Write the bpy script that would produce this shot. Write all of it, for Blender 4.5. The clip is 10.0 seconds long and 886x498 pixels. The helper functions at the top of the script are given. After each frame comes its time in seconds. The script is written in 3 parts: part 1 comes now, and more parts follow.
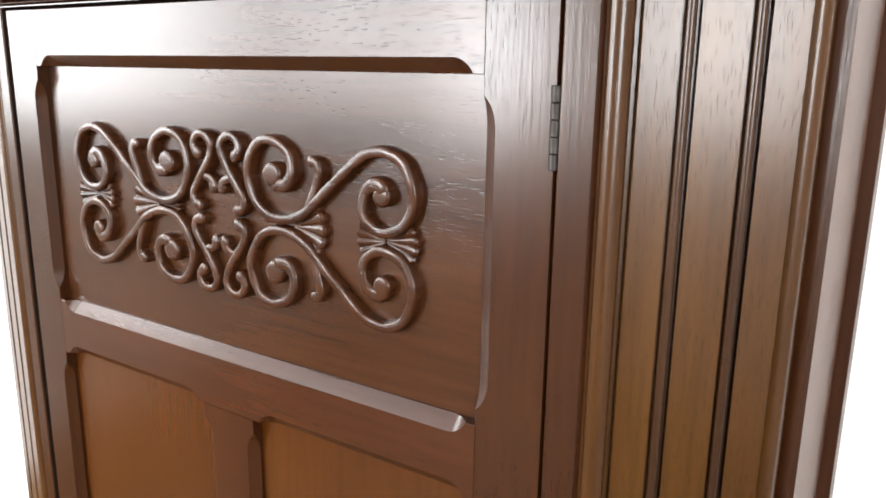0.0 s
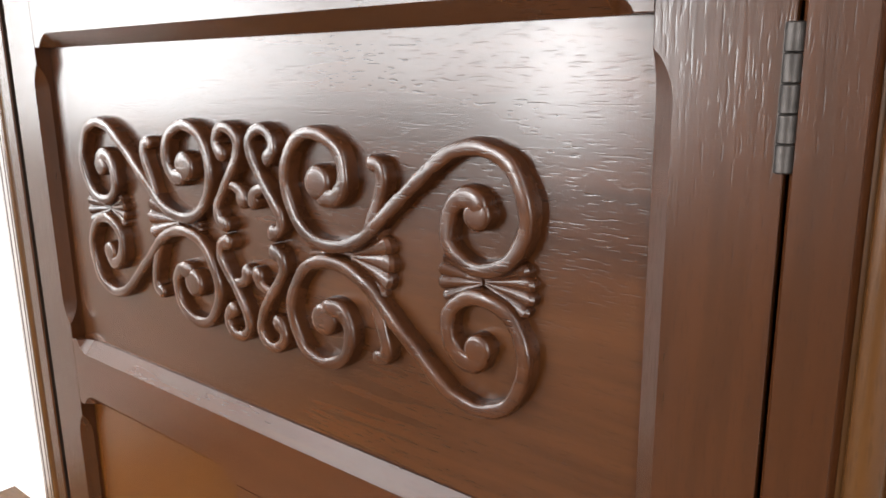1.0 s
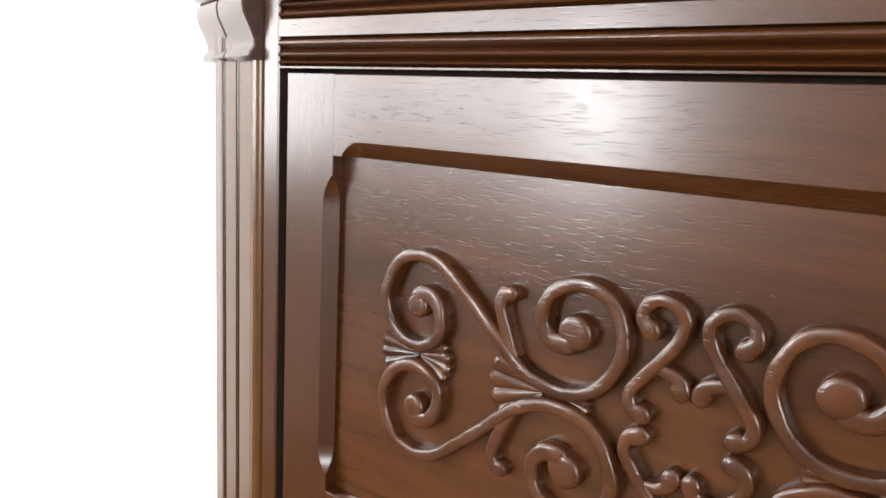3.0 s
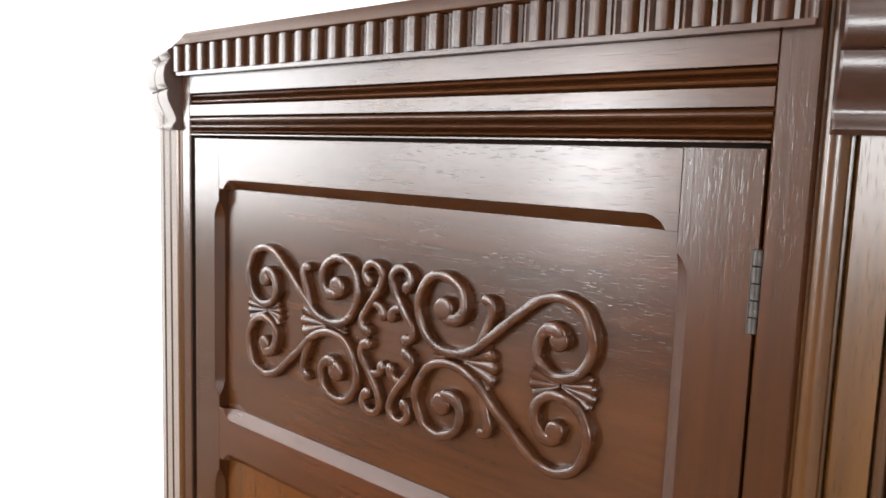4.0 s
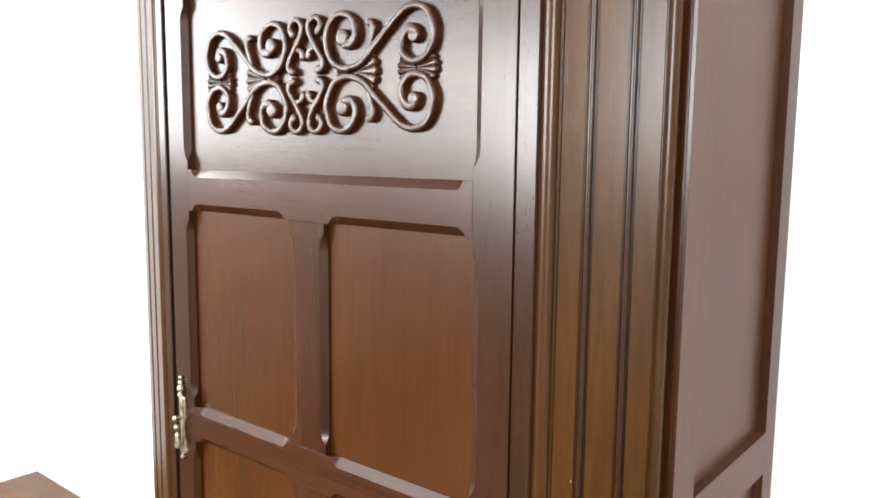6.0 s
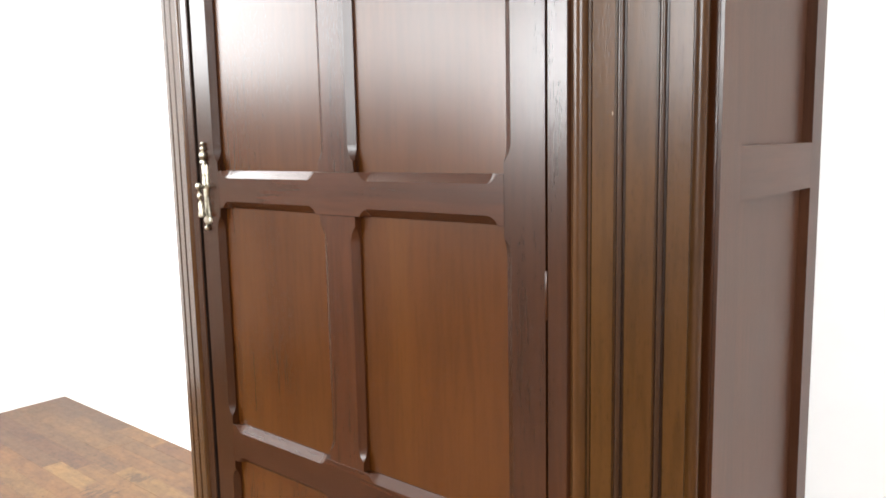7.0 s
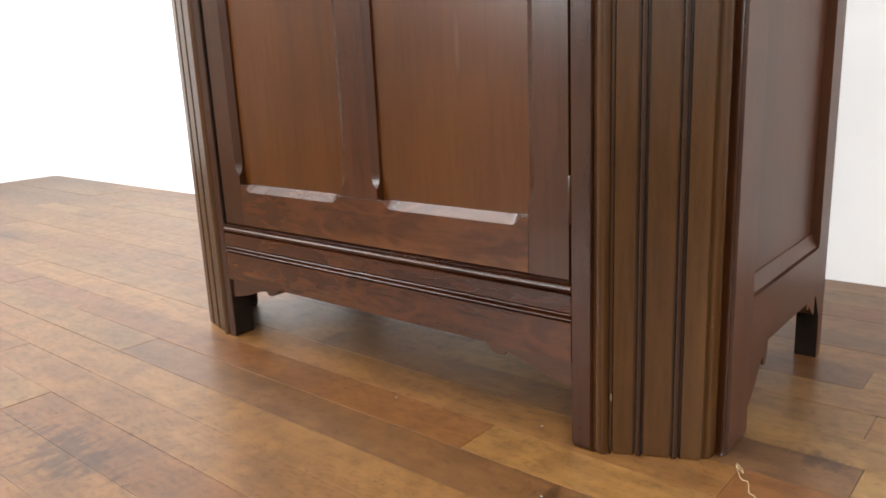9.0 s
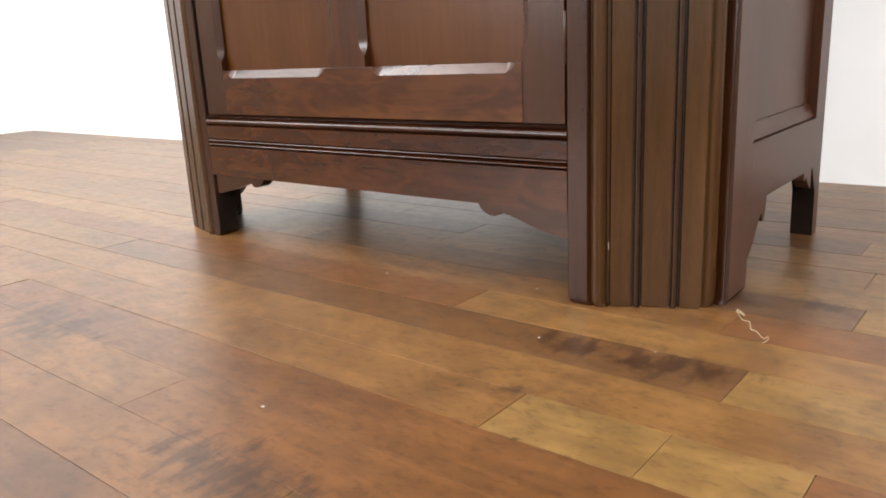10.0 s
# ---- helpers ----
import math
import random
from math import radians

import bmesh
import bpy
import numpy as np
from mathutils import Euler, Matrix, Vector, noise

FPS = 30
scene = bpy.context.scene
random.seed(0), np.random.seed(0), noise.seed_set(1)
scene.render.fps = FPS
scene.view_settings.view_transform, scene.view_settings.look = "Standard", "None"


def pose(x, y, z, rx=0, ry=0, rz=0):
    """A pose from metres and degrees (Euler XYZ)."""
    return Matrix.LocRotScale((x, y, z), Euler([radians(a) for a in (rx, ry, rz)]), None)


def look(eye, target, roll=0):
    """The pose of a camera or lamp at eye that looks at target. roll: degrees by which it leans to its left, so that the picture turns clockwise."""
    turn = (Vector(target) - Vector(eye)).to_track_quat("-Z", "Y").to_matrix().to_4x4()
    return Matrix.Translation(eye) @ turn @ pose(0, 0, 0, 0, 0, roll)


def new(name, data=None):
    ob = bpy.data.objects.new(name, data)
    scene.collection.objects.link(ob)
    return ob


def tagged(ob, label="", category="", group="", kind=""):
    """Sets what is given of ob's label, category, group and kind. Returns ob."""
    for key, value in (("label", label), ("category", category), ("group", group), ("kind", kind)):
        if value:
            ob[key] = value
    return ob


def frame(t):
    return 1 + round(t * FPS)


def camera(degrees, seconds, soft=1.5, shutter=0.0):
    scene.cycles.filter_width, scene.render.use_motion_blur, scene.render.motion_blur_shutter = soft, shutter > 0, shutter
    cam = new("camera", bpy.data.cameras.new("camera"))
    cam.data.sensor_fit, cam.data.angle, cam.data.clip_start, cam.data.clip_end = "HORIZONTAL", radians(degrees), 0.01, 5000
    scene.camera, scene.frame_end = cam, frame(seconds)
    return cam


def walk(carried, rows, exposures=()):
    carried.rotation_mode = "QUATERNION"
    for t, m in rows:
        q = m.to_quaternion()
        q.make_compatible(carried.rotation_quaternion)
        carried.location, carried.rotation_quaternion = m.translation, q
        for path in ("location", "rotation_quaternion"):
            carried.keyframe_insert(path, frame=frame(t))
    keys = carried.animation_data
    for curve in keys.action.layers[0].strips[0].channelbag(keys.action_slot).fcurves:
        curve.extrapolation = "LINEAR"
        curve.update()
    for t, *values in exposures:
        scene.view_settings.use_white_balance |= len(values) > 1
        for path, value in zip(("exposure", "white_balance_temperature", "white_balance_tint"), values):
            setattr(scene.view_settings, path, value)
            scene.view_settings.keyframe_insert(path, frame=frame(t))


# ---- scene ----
cam = camera(60.2, 10.0, 1.7)
PATH = [
    (0, (0.504, -0.425, 1.667), (-0.565, 1.203, 1.21), 0.9),
    (0.5, (0.45, -0.309, 1.65), (-0.765, 1.211, 1.186), 0.2),
    (1, (0.379, -0.28, 1.645), (-0.849, 1.231, 1.185), -0.7),
    (1.5, (0.261, -0.274, 1.647), (-0.956, 1.246, 1.19), -0.9),
    (2, (0.132, -0.28, 1.653), (-1.081, 1.242, 1.193), -0.1),
    (2.5, (0.041, -0.3, 1.655), (-1.159, 1.231, 1.191), 1.8),
    (3, (0.115, -0.353, 1.7), (-1.097, 1.195, 1.335), 2.9),
    (3.2, (0.182, -0.381, 1.71), (-1.076, 1.146, 1.418), 2.7),
    (4.3, (0.566, -0.494, 1.703), (-0.729, 1.012, 1.464), 1.9),
    (4.5, (0.639, -0.521, 1.697), (-0.646, 0.993, 1.459), 1.7),
    (5, (0.703, -0.556, 1.673), (-0.568, 0.967, 1.418), 0.5),
    (5.2, (0.705, -0.567, 1.647), (-0.558, 0.963, 1.395), 0.4),
    (6.3, (0.726, -0.647, 1.362), (-0.512, 0.904, 1.113), 0.5),
    (6.5, (0.72, -0.652, 1.3), (-0.517, 0.899, 1.046), -0.3),
    (7, (0.716, -0.647, 1.104), (-0.562, 0.867, 0.831), -1.2),
    (7.5, (0.737, -0.656, 0.895), (-0.564, 0.832, 0.591), -1.4),
    (8, (0.706, -0.632, 0.756), (-0.59, 0.847, 0.39), -1.8),
    (8.5, (0.706, -0.648, 0.588), (-0.545, 0.803, 0.012), -1.2),
    (9, (0.703, -0.667, 0.419), (-0.558, 0.809, -0.06), -2.6),
    (9.5, (0.697, -0.684, 0.263), (-0.546, 0.812, -0.201), -3.0),
    (10, (0.698, -0.685, 0.275), (-0.527, 0.809, -0.243), -2.9),
]
walk(cam, [(t, look(eye, target, roll)) for t, eye, target, roll in PATH], [(0, 0.18), (1.5, 0.3), (2.5, 0.4), (3.2, 0.32), (4.5, 0.18), (6.5, 0.12), (7.2, 0.05), (8, -0.08), (8.5, -0.12), (9, -0.08), (10, -0.06)])

# ---------------------------------------------------------------- light
WALL_Y, WALL_X = 0.803, -2.78
ROOM_E, ROOM_S, ROOM_H = 2.60, -6.60, 2.66
# windows: wall, centre along it, width, sill, strength of the daylight
WINDOWS = [("west", -1.95, 1.50, 1.40, 115), ("west", -3.65, 1.50, 1.44, 135), ("west", -5.40, 1.30, 1.18, 560), ("east", -3.20, 2.20, 1.40, 280)]
PANEL_AND_FILL_LAMPS = [(-2.17, -0.52, 60), (-1.00, -1.12, 22), (1.60, -0.60, 20)]       # ceiling light panels: place and watts; the last is an added right-hand fill
HEAD = 2.45
NOOK = -0.75       # the white corner round the wardrobe ends here

world = bpy.data.worlds.new("sky")
scene.world = world
world.use_nodes = True
wn = world.node_tree
sky = wn.nodes.new("ShaderNodeTexSky")
sky.sky_type, sky.sun_disc, sky.sun_elevation, sky.sun_rotation = "NISHITA", False, radians(40), radians(120)
wn.links.new(sky.outputs[0], wn.nodes["Background"].inputs[0])
wn.nodes["Background"].inputs[1].default_value = 0.12

for side_name, yc, wid, sill, power in WINDOWS:
    lamp = bpy.data.lights.new("window_light", "AREA")
    lamp.shape, lamp.size, lamp.size_y = "RECTANGLE", wid - 0.1, HEAD - sill - 0.1
    lamp.energy, lamp.color = power, (0.96, 0.985, 1.0)
    ob = new("window_light", lamp)
    zc = (sill + HEAD) / 2
    x, y, dx, dy = {"west": (WALL_X - 0.10, yc, 1, 0), "east": (ROOM_E + 0.10, yc, -1, 0)}[side_name]
    ob.matrix_world = look((x, y, zc), (x + dx, y + dy, zc))
for xl, yl, power in PANEL_AND_FILL_LAMPS:
    lamp = bpy.data.lights.new("panel_and_fill_light", "AREA")
    lamp.shape, lamp.size, lamp.size_y = "RECTANGLE", 1.14, 0.54
    lamp.energy, lamp.color = power, (0.97, 0.985, 1.0)
    new("panel_and_fill_light", lamp).matrix_world = pose(xl, yl, ROOM_H - 0.072)


# ---------------------------------------------------------------- materials
def nodes_of(name):
    m = bpy.data.materials.new(name)
    m.use_nodes = True
    t = m.node_tree
    return m, t, t.nodes["Principled BSDF"]


def node(t, kind, **props):
    n = t.nodes.new("ShaderNode" + kind)
    for key, value in props.items():
        if key == "blend_type":
            n.blend_type = value
        elif key == "data_type":
            n.data_type = value
        elif key == "operation":
            n.operation = value
        else:
            n.inputs[key].default_value = value
    return n


def ramp(t, source, stops):
    n = t.nodes.new("ShaderNodeValToRGB")
    while len(n.color_ramp.elements) < len(stops):
        n.color_ramp.elements.new(0.5)
    for e, (p, c) in zip(n.color_ramp.elements, stops):
        e.position, e.color = p, (*c, 1) if len(c) == 3 else (c[0], c[0], c[0], 1)
    n.color_ramp.interpolation = "EASE"
    t.links.new(source, n.inputs[0])
    return n.outputs[0]


def mix(t, kind, fac, a, b):
    n = t.nodes.new("ShaderNodeMix")
    n.data_type, n.blend_type = "RGBA", kind
    for sock, value in ((n.inputs[0], fac), (n.inputs[6], a), (n.inputs[7], b)):
        if isinstance(value, (int, float)):
            sock.default_value = value
        elif isinstance(value, tuple):
            sock.default_value = (*value, 1)
        else:
            t.links.new(value, sock)
    return n.outputs[2]


def scaled_coords(t, scale, spread=7.0):
    """Object coordinates, shifted for each object by its own random number, stretched by scale."""
    tc, info = node(t, "TexCoord"), node(t, "ObjectInfo")
    shift = node(t, "VectorMath", operation="SCALE")
    shift.inputs[0].default_value = (1.0, 0.37, 0.71)
    mul = node(t, "Math", operation="MULTIPLY")
    mul.inputs[1].default_value = spread
    t.links.new(info.outputs["Random"], mul.inputs[0])
    t.links.new(mul.outputs[0], shift.inputs["Scale"])
    add = node(t, "VectorMath", operation="ADD")
    t.links.new(tc.outputs["Object"], add.inputs[0])
    t.links.new(shift.outputs[0], add.inputs[1])
    m = node(t, "Mapping")
    m.inputs["Scale"].default_value = scale
    t.links.new(add.outputs[0], m.inputs[0])
    return m.outputs[0]


def oak(name, along, dark, mid, light, rough=0.235, pores=1.0, figure=0.0, streaks=0.35, lines=0.0, scuff=None):
    """Stained and polished oak; along: the axis of the grain (0 x, 1 y, 2 z)."""
    m, t, p = nodes_of(name)
    s = [1.0, 1.0, 1.0]
    s[along] = 0.07
    vec = scaled_coords(t, s)
    big = node(t, "TexNoise", Scale=9.0, Detail=5.0, Roughness=0.55, Distortion=0.6)
    t.links.new(vec, big.inputs["Vector"])
    streak = node(t, "TexNoise", Scale=170.0, Detail=2.0, Roughness=0.5)
    t.links.new(vec, streak.inputs["Vector"])
    s2 = [1.0, 1.0, 1.0]
    s2[along] = 0.11
    vec2 = scaled_coords(t, s2)
    pore = node(t, "TexNoise", Scale=1050.0, Detail=0.5)
    t.links.new(vec2, pore.inputs["Vector"])
    tc = node(t, "TexCoord")
    cloud = node(t, "TexNoise", Scale=3.5, Detail=3.0)
    t.links.new(tc.outputs["Object"], cloud.inputs["Vector"])
    base = ramp(t, big.outputs["Fac"], [(0.28, dark), (0.52, mid), (0.78, light)])
    fine = ramp(t, streak.outputs["Fac"], [(0.30, (0.62,)), (0.62, (1.12,))])
    col = mix(t, "MULTIPLY", streaks, base, fine)
    worn = ramp(t, cloud.outputs["Fac"], [(0.15, (0.68, 0.66, 0.66)), (0.85, (1.20, 1.20, 1.16))])
    col = mix(t, "MULTIPLY", 0.8, col, worn)
    pits = ramp(t, pore.outputs["Fac"], [(0.22, (0.40,)), (0.42, (1.0,))])
    col = mix(t, "MULTIPLY", 0.32 * pores, col, pits)
    if figure:
        # flame figure of slash-sawn boards
        s3 = [1.0, 1.0, 1.0]
        s3[along] = 0.35 if figure > 0.3 else 0.08
        vec3 = scaled_coords(t, s3, 3.0)
        rings = node(t, "TexNoise", Scale=24.0 if figure > 0.3 else 16.0, Detail=3.0, Roughness=0.55, Distortion=0.5)
        t.links.new(vec3, rings.inputs["Vector"])
        many = node(t, "Math", operation="MULTIPLY")
        many.inputs[1].default_value = 30.0 if figure > 0.3 else 30.0
        t.links.new(rings.outputs["Fac"], many.inputs[0])
        sine = node(t, "Math", operation="SINE")
        t.links.new(many.outputs[0], sine.inputs[0])
        half = node(t, "Math", operation="MULTIPLY_ADD")
        half.inputs[1].default_value = half.inputs[2].default_value = 0.5
        t.links.new(sine.outputs[0], half.inputs[0])
        col = mix(t, "MULTIPLY", figure, col, ramp(t, half.outputs[0], [(0.0, (0.64, 0.60, 0.58)), (0.55, (1.0, 1.0, 1.0)), (1.0, (1.45, 1.50, 1.40))]))
    if scuff:
        # a dull rubbed streak: its centre and half sizes
        mp = node(t, "Mapping")
        mp.vector_type = "TEXTURE"
        mp.inputs["Location"].default_value, mp.inputs["Scale"].default_value = scuff
        t.links.new(tc.outputs["Object"], mp.inputs[0])
        ln = node(t, "VectorMath", operation="LENGTH")
        t.links.new(mp.outputs[0], ln.inputs[0])
        rub = node(t, "Math", operation="MULTIPLY_ADD")
        rub.inputs[1].default_value = 0.5
        t.links.new(streak.outputs["Fac"], rub.inputs[0])
        t.links.new(ln.outputs["Value"], rub.inputs[2])
        col = mix(t, "MIX", ramp(t, rub.outputs[0], [(0.35, (0.26,)), (1.25, (0.0,))]), col, (0.075, 0.046, 0.036))
    t.links.new(col, p.inputs["Base Color"])
    r = ramp(t, cloud.outputs["Fac"], [(0.1, (rough * 0.94,)), (0.9, (rough * 1.07,))])
    t.links.new(r, p.inputs["Roughness"])
    p.inputs["IOR"].default_value, p.inputs["Specular IOR Level"].default_value = 1.5, 0.24
    bump = node(t, "Bump", Strength=0.15 * pores, Distance=0.0005)
    t.links.new(pits, bump.inputs["Height"])
    bump2 = node(t, "Bump", Strength=0.05, Distance=0.0006)
    t.links.new(streak.outputs["Fac"], bump2.inputs["Height"])
    t.links.new(bump.outputs[0], bump2.inputs["Normal"])
    if lines:
        # fine open grain that drags the sheen out sideways
        s4 = [1.0, 1.0, 1.0]
        s4[along] = 0.02
        vec4 = scaled_coords(t, s4)
        hair = node(t, "TexNoise", Scale=330.0, Detail=1.0)
        t.links.new(vec4, hair.inputs["Vector"])
        comb = node(t, "Bump", Strength=lines, Distance=0.0006)
        t.links.new(hair.outputs["Fac"], comb.inputs["Height"])
        t.links.new(bump2.outputs[0], comb.inputs["Normal"])
        bump2 = comb
    wave = node(t, "Bump", Strength=0.11, Distance=0.004)
    t.links.new(cloud.outputs["Fac"], wave.inputs["Height"])
    t.links.new(bump2.outputs[0], wave.inputs["Normal"])
    t.links.new(wave.outputs[0], p.inputs["Normal"])
    return m


BROWN = ((0.0177, 0.0052, 0.0014), (0.0269, 0.0086, 0.0024), (0.0370, 0.0126, 0.0036))
AMBER = ((0.0338, 0.0096, 0.0012), (0.0406, 0.0122, 0.0016), (0.0482, 0.0157, 0.0023))
OAK_X = oak("oak_grain_across", 0, *BROWN, pores=0.85, figure=0.22)
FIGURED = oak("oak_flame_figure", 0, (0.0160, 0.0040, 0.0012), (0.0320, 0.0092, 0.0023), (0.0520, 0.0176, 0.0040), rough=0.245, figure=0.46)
BLOCK = oak("oak_dark_cornice", 0, (0.0130, 0.0056, 0.0038), (0.0215, 0.0096, 0.0064), (0.0300, 0.0140, 0.0094))
RUSSET = ((0.0152, 0.0045, 0.0013), (0.0231, 0.0072, 0.0022), (0.0326, 0.0108, 0.0034))
OAK_Z = oak("oak_grain_upright", 2, *RUSSET, pores=0.8, figure=0.12, lines=0.10)
WARM = ((0.0202, 0.0057, 0.0016), (0.0306, 0.0091, 0.0028), (0.0432, 0.0136, 0.0043))
RAIL_X = oak("oak_rail_grain", 0, *WARM, pores=0.7, figure=0.10)
MUNTIN_Z = oak("oak_muntin_grain", 2, *WARM, pores=0.6, figure=0.10, lines=0.08)
# sides paler and greyer: the white wall's sheen is put into the colour
PALE_SIDE = ((0.0381, 0.0142, 0.0070), (0.0616, 0.0238, 0.0119), (0.0851, 0.0348, 0.0178))
OAK_Y = oak("oak_side_grain_deep", 1, *PALE_SIDE, rough=0.40)
SIDE_Z = oak("oak_side_upright", 2, *PALE_SIDE, rough=0.40)
PANEL_Z = oak("oak_panel_upright", 2, *AMBER, rough=0.235, pores=0.5, figure=0.05, streaks=0.2, lines=0.10, scuff=((0.157, 0.011, 0.435), (0.0065, 1.0, 0.055)))
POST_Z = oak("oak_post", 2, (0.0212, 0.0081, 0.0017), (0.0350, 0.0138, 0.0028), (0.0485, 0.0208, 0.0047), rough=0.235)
# reeds darker than the flats: shade between the quirks is in their colour
REED_SHADE_Z = oak("oak_reed_shaded", 2, (0.0115, 0.0047, 0.0022), (0.0195, 0.0083, 0.0037), (0.0280, 0.0125, 0.0054), rough=0.235)
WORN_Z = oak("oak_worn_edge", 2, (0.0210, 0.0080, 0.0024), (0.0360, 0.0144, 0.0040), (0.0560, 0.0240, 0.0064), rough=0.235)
CARVED = oak("oak_carved", 0, (0.0130, 0.0042, 0.0018), (0.0275, 0.0092, 0.0036), (0.0450, 0.0166, 0.0060), rough=0.235, pores=1.5, figure=0.34)


def simple(name, color, rough, metal=0.0, vary=0.12, scale=40.0, bump=0.1):
    m, t, p = nodes_of(name)
    tc = node(t, "TexCoord")
    n = node(t, "TexNoise", Scale=scale, Detail=4.0)
    t.links.new(tc.outputs["Object"], n.inputs["Vector"])
    lo, hi = tuple(c * (1 - vary) for c in color), tuple(min(1, c * (1 + vary)) for c in color)
    t.links.new(ramp(t, n.outputs["Fac"], [(0.3, lo), (0.7, hi)]), p.inputs["Base Color"])
    p.inputs["Roughness"].default_value, p.inputs["Metallic"].default_value = rough, metal
    b = node(t, "Bump", Strength=bump, Distance=0.002)
    t.links.new(n.outputs["Fac"], b.inputs["Height"])
    t.links.new(b.outputs[0], p.inputs["Normal"])
    return m


PLASTER = simple("white_wall_paint", (0.85, 0.85, 0.85), 0.75, vary=0.02, scale=6.0, bump=0.15)
# unseen walls: tones picked for how bright they reflect in the polish
TAUPE = simple("taupe_unseen_wall", (0.44, 0.41, 0.375), 0.75, vary=0.04, scale=6.0, bump=0.15)
UMBER = simple("umber_unseen_wall", (0.21, 0.185, 0.16), 0.75, vary=0.04, scale=6.0, bump=0.15)
CEILING = simple("white_ceiling_paint", (0.85, 0.85, 0.85), 0.8, vary=0.02, scale=8.0)
GLOSS_WHITE = simple("white_gloss_paint", (0.80, 0.80, 0.78), 0.35, vary=0.03)
BRASS = simple("aged_brass", (0.34, 0.32, 0.26), 0.31, metal=1.0, vary=0.40, scale=160.0, bump=0.2)
STEEL = simple("hinge_steel", (0.036, 0.032, 0.030), 0.52, metal=1.0, vary=0.25, scale=200.0)
# near-black inner wood; also stands in for shade in the door's gaps
DARK = simple("inner_wood_and_shade", (0.010, 0.006, 0.004), 0.9, vary=0.2)
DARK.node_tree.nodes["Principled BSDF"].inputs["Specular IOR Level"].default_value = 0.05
THREAD = simple("cream_thread", (0.46, 0.36, 0.22), 0.9, vary=0.1, scale=300.0)
GRIT = simple("pale_grit", (0.26, 0.23, 0.19), 0.9, vary=0.1, scale=300.0)
GAP = simple("floor_joint", (0.018, 0.011, 0.006), 0.8, vary=0.3, scale=30.0)
BARE = simple("bare_chipped_wood", (0.26, 0.19, 0.13), 0.8, vary=0.2, scale=400.0)


STAINS = [(0.455, -0.098, 0.075, 0.030), (0.380, -0.100, 0.060, 0.022), (0.275, -0.420, 0.085, 0.035), (-0.160, -0.345, 0.120, 0.045), 
          (0.372, -0.212, 0.012, 0.010), (0.530, 0.121, 0.040, 0.022), (-1.65, 0.42, 0.10, 0.05), (-1.68, 0.56, 0.07, 0.04), (-1.57, 0.14, 0.14, 0.06)]


def floor_wood(name, islands, dull, glossy):
    """Worn varnished strip flooring: boards differ in tone, with dark stains and fine grain along x."""
    m, t, p = nodes_of(name)
    vec = scaled_coords(t, (0.10, 1.0, 1.0), 11.0)
    own = node(t, "ObjectInfo")
    rnd = own.outputs["Color"]
    if islands:
        geo = node(t, "NewGeometry")
        rnd = geo.outputs["Random Per Island"]
    tone = ramp(t, rnd, [(0.0, (0.0844, 0.0346, 0.0112)), (0.18, (0.1286, 0.0661, 0.0205)), (0.36, (0.1101, 0.0437, 0.0119)),
                         (0.54, (0.1616, 0.0894, 0.0270)), (0.72, (0.1248, 0.0559, 0.0157)), (0.86, (0.1506, 0.0736, 0.0210)), (1.0, (0.0864, 0.0410, 0.0157))])
    grain = node(t, "TexNoise", Scale=60.0, Detail=4.0, Roughness=0.55, Distortion=0.4)
    t.links.new(vec, grain.inputs["Vector"])
    col = mix(t, "MULTIPLY", 0.75, tone, ramp(t, grain.outputs["Fac"], [(0.20, (0.70,)), (0.75, (1.12,))]))
    tc = node(t, "TexCoord")
    mapped = node(t, "Mapping")
    mapped.inputs["Scale"].default_value = (0.6, 1.0, 1.0)
    t.links.new(tc.outputs["Object"], mapped.inputs[0])
    mottle = node(t, "TexNoise", Scale=58.0, Detail=5.0, Roughness=0.70)
    t.links.new(mapped.outputs[0], mottle.inputs["Vector"])
    col = mix(t, "MULTIPLY", 0.85, col, ramp(t, mottle.outputs["Fac"], [(0.30, (0.62, 0.58, 0.56)), (0.46, (0.95, 0.94, 0.93)), (0.62, (1.06, 1.06, 1.05))]))
    stain = node(t, "TexNoise", Scale=4.5, Detail=5.0, Roughness=0.6, Distortion=0.3)
    t.links.new(mapped.outputs[0], stain.inputs["Vector"])
    col = mix(t, "MULTIPLY", 0.9, col, ramp(t, stain.outputs["Fac"], [(0.22, (0.45, 0.43, 0.44)), (0.45, (1.0, 1.0, 1.0))]))
    blotch = node(t, "TexNoise", Scale=15.0, Detail=3.0, Roughness=0.6, Distortion=0.4)
    t.links.new(tc.outputs["Object"], blotch.inputs["Vector"])
    col = mix(t, "MULTIPLY", 0.8, col, ramp(t, blotch.outputs["Fac"], [(0.32, (0.74, 0.70, 0.68)), (0.62, (1.10, 1.10, 1.08))]))
    # old spill marks at their own places, ragged by noise
    ragged = node(t, "TexNoise", Scale=48.0, Detail=4.0, Roughness=0.62)
    brushed = node(t, "Mapping")
    brushed.inputs["Scale"].default_value, brushed.inputs["Rotation"].default_value = (1.5, 0.55, 1.0), (0, 0, 0.5)
    t.links.new(tc.outputs["Object"], brushed.inputs[0])
    t.links.new(brushed.outputs[0], ragged.inputs["Vector"])
    total = None
    for x, y, rx, ry in STAINS:
        mp = node(t, "Mapping")
        mp.vector_type = "TEXTURE"
        mp.inputs["Location"].default_value, mp.inputs["Scale"].default_value = (x, y, 0), (rx, ry, 1)
        t.links.new(tc.outputs["Object"], mp.inputs[0])
        ln = node(t, "VectorMath", operation="LENGTH")
        t.links.new(mp.outputs[0], ln.inputs[0])
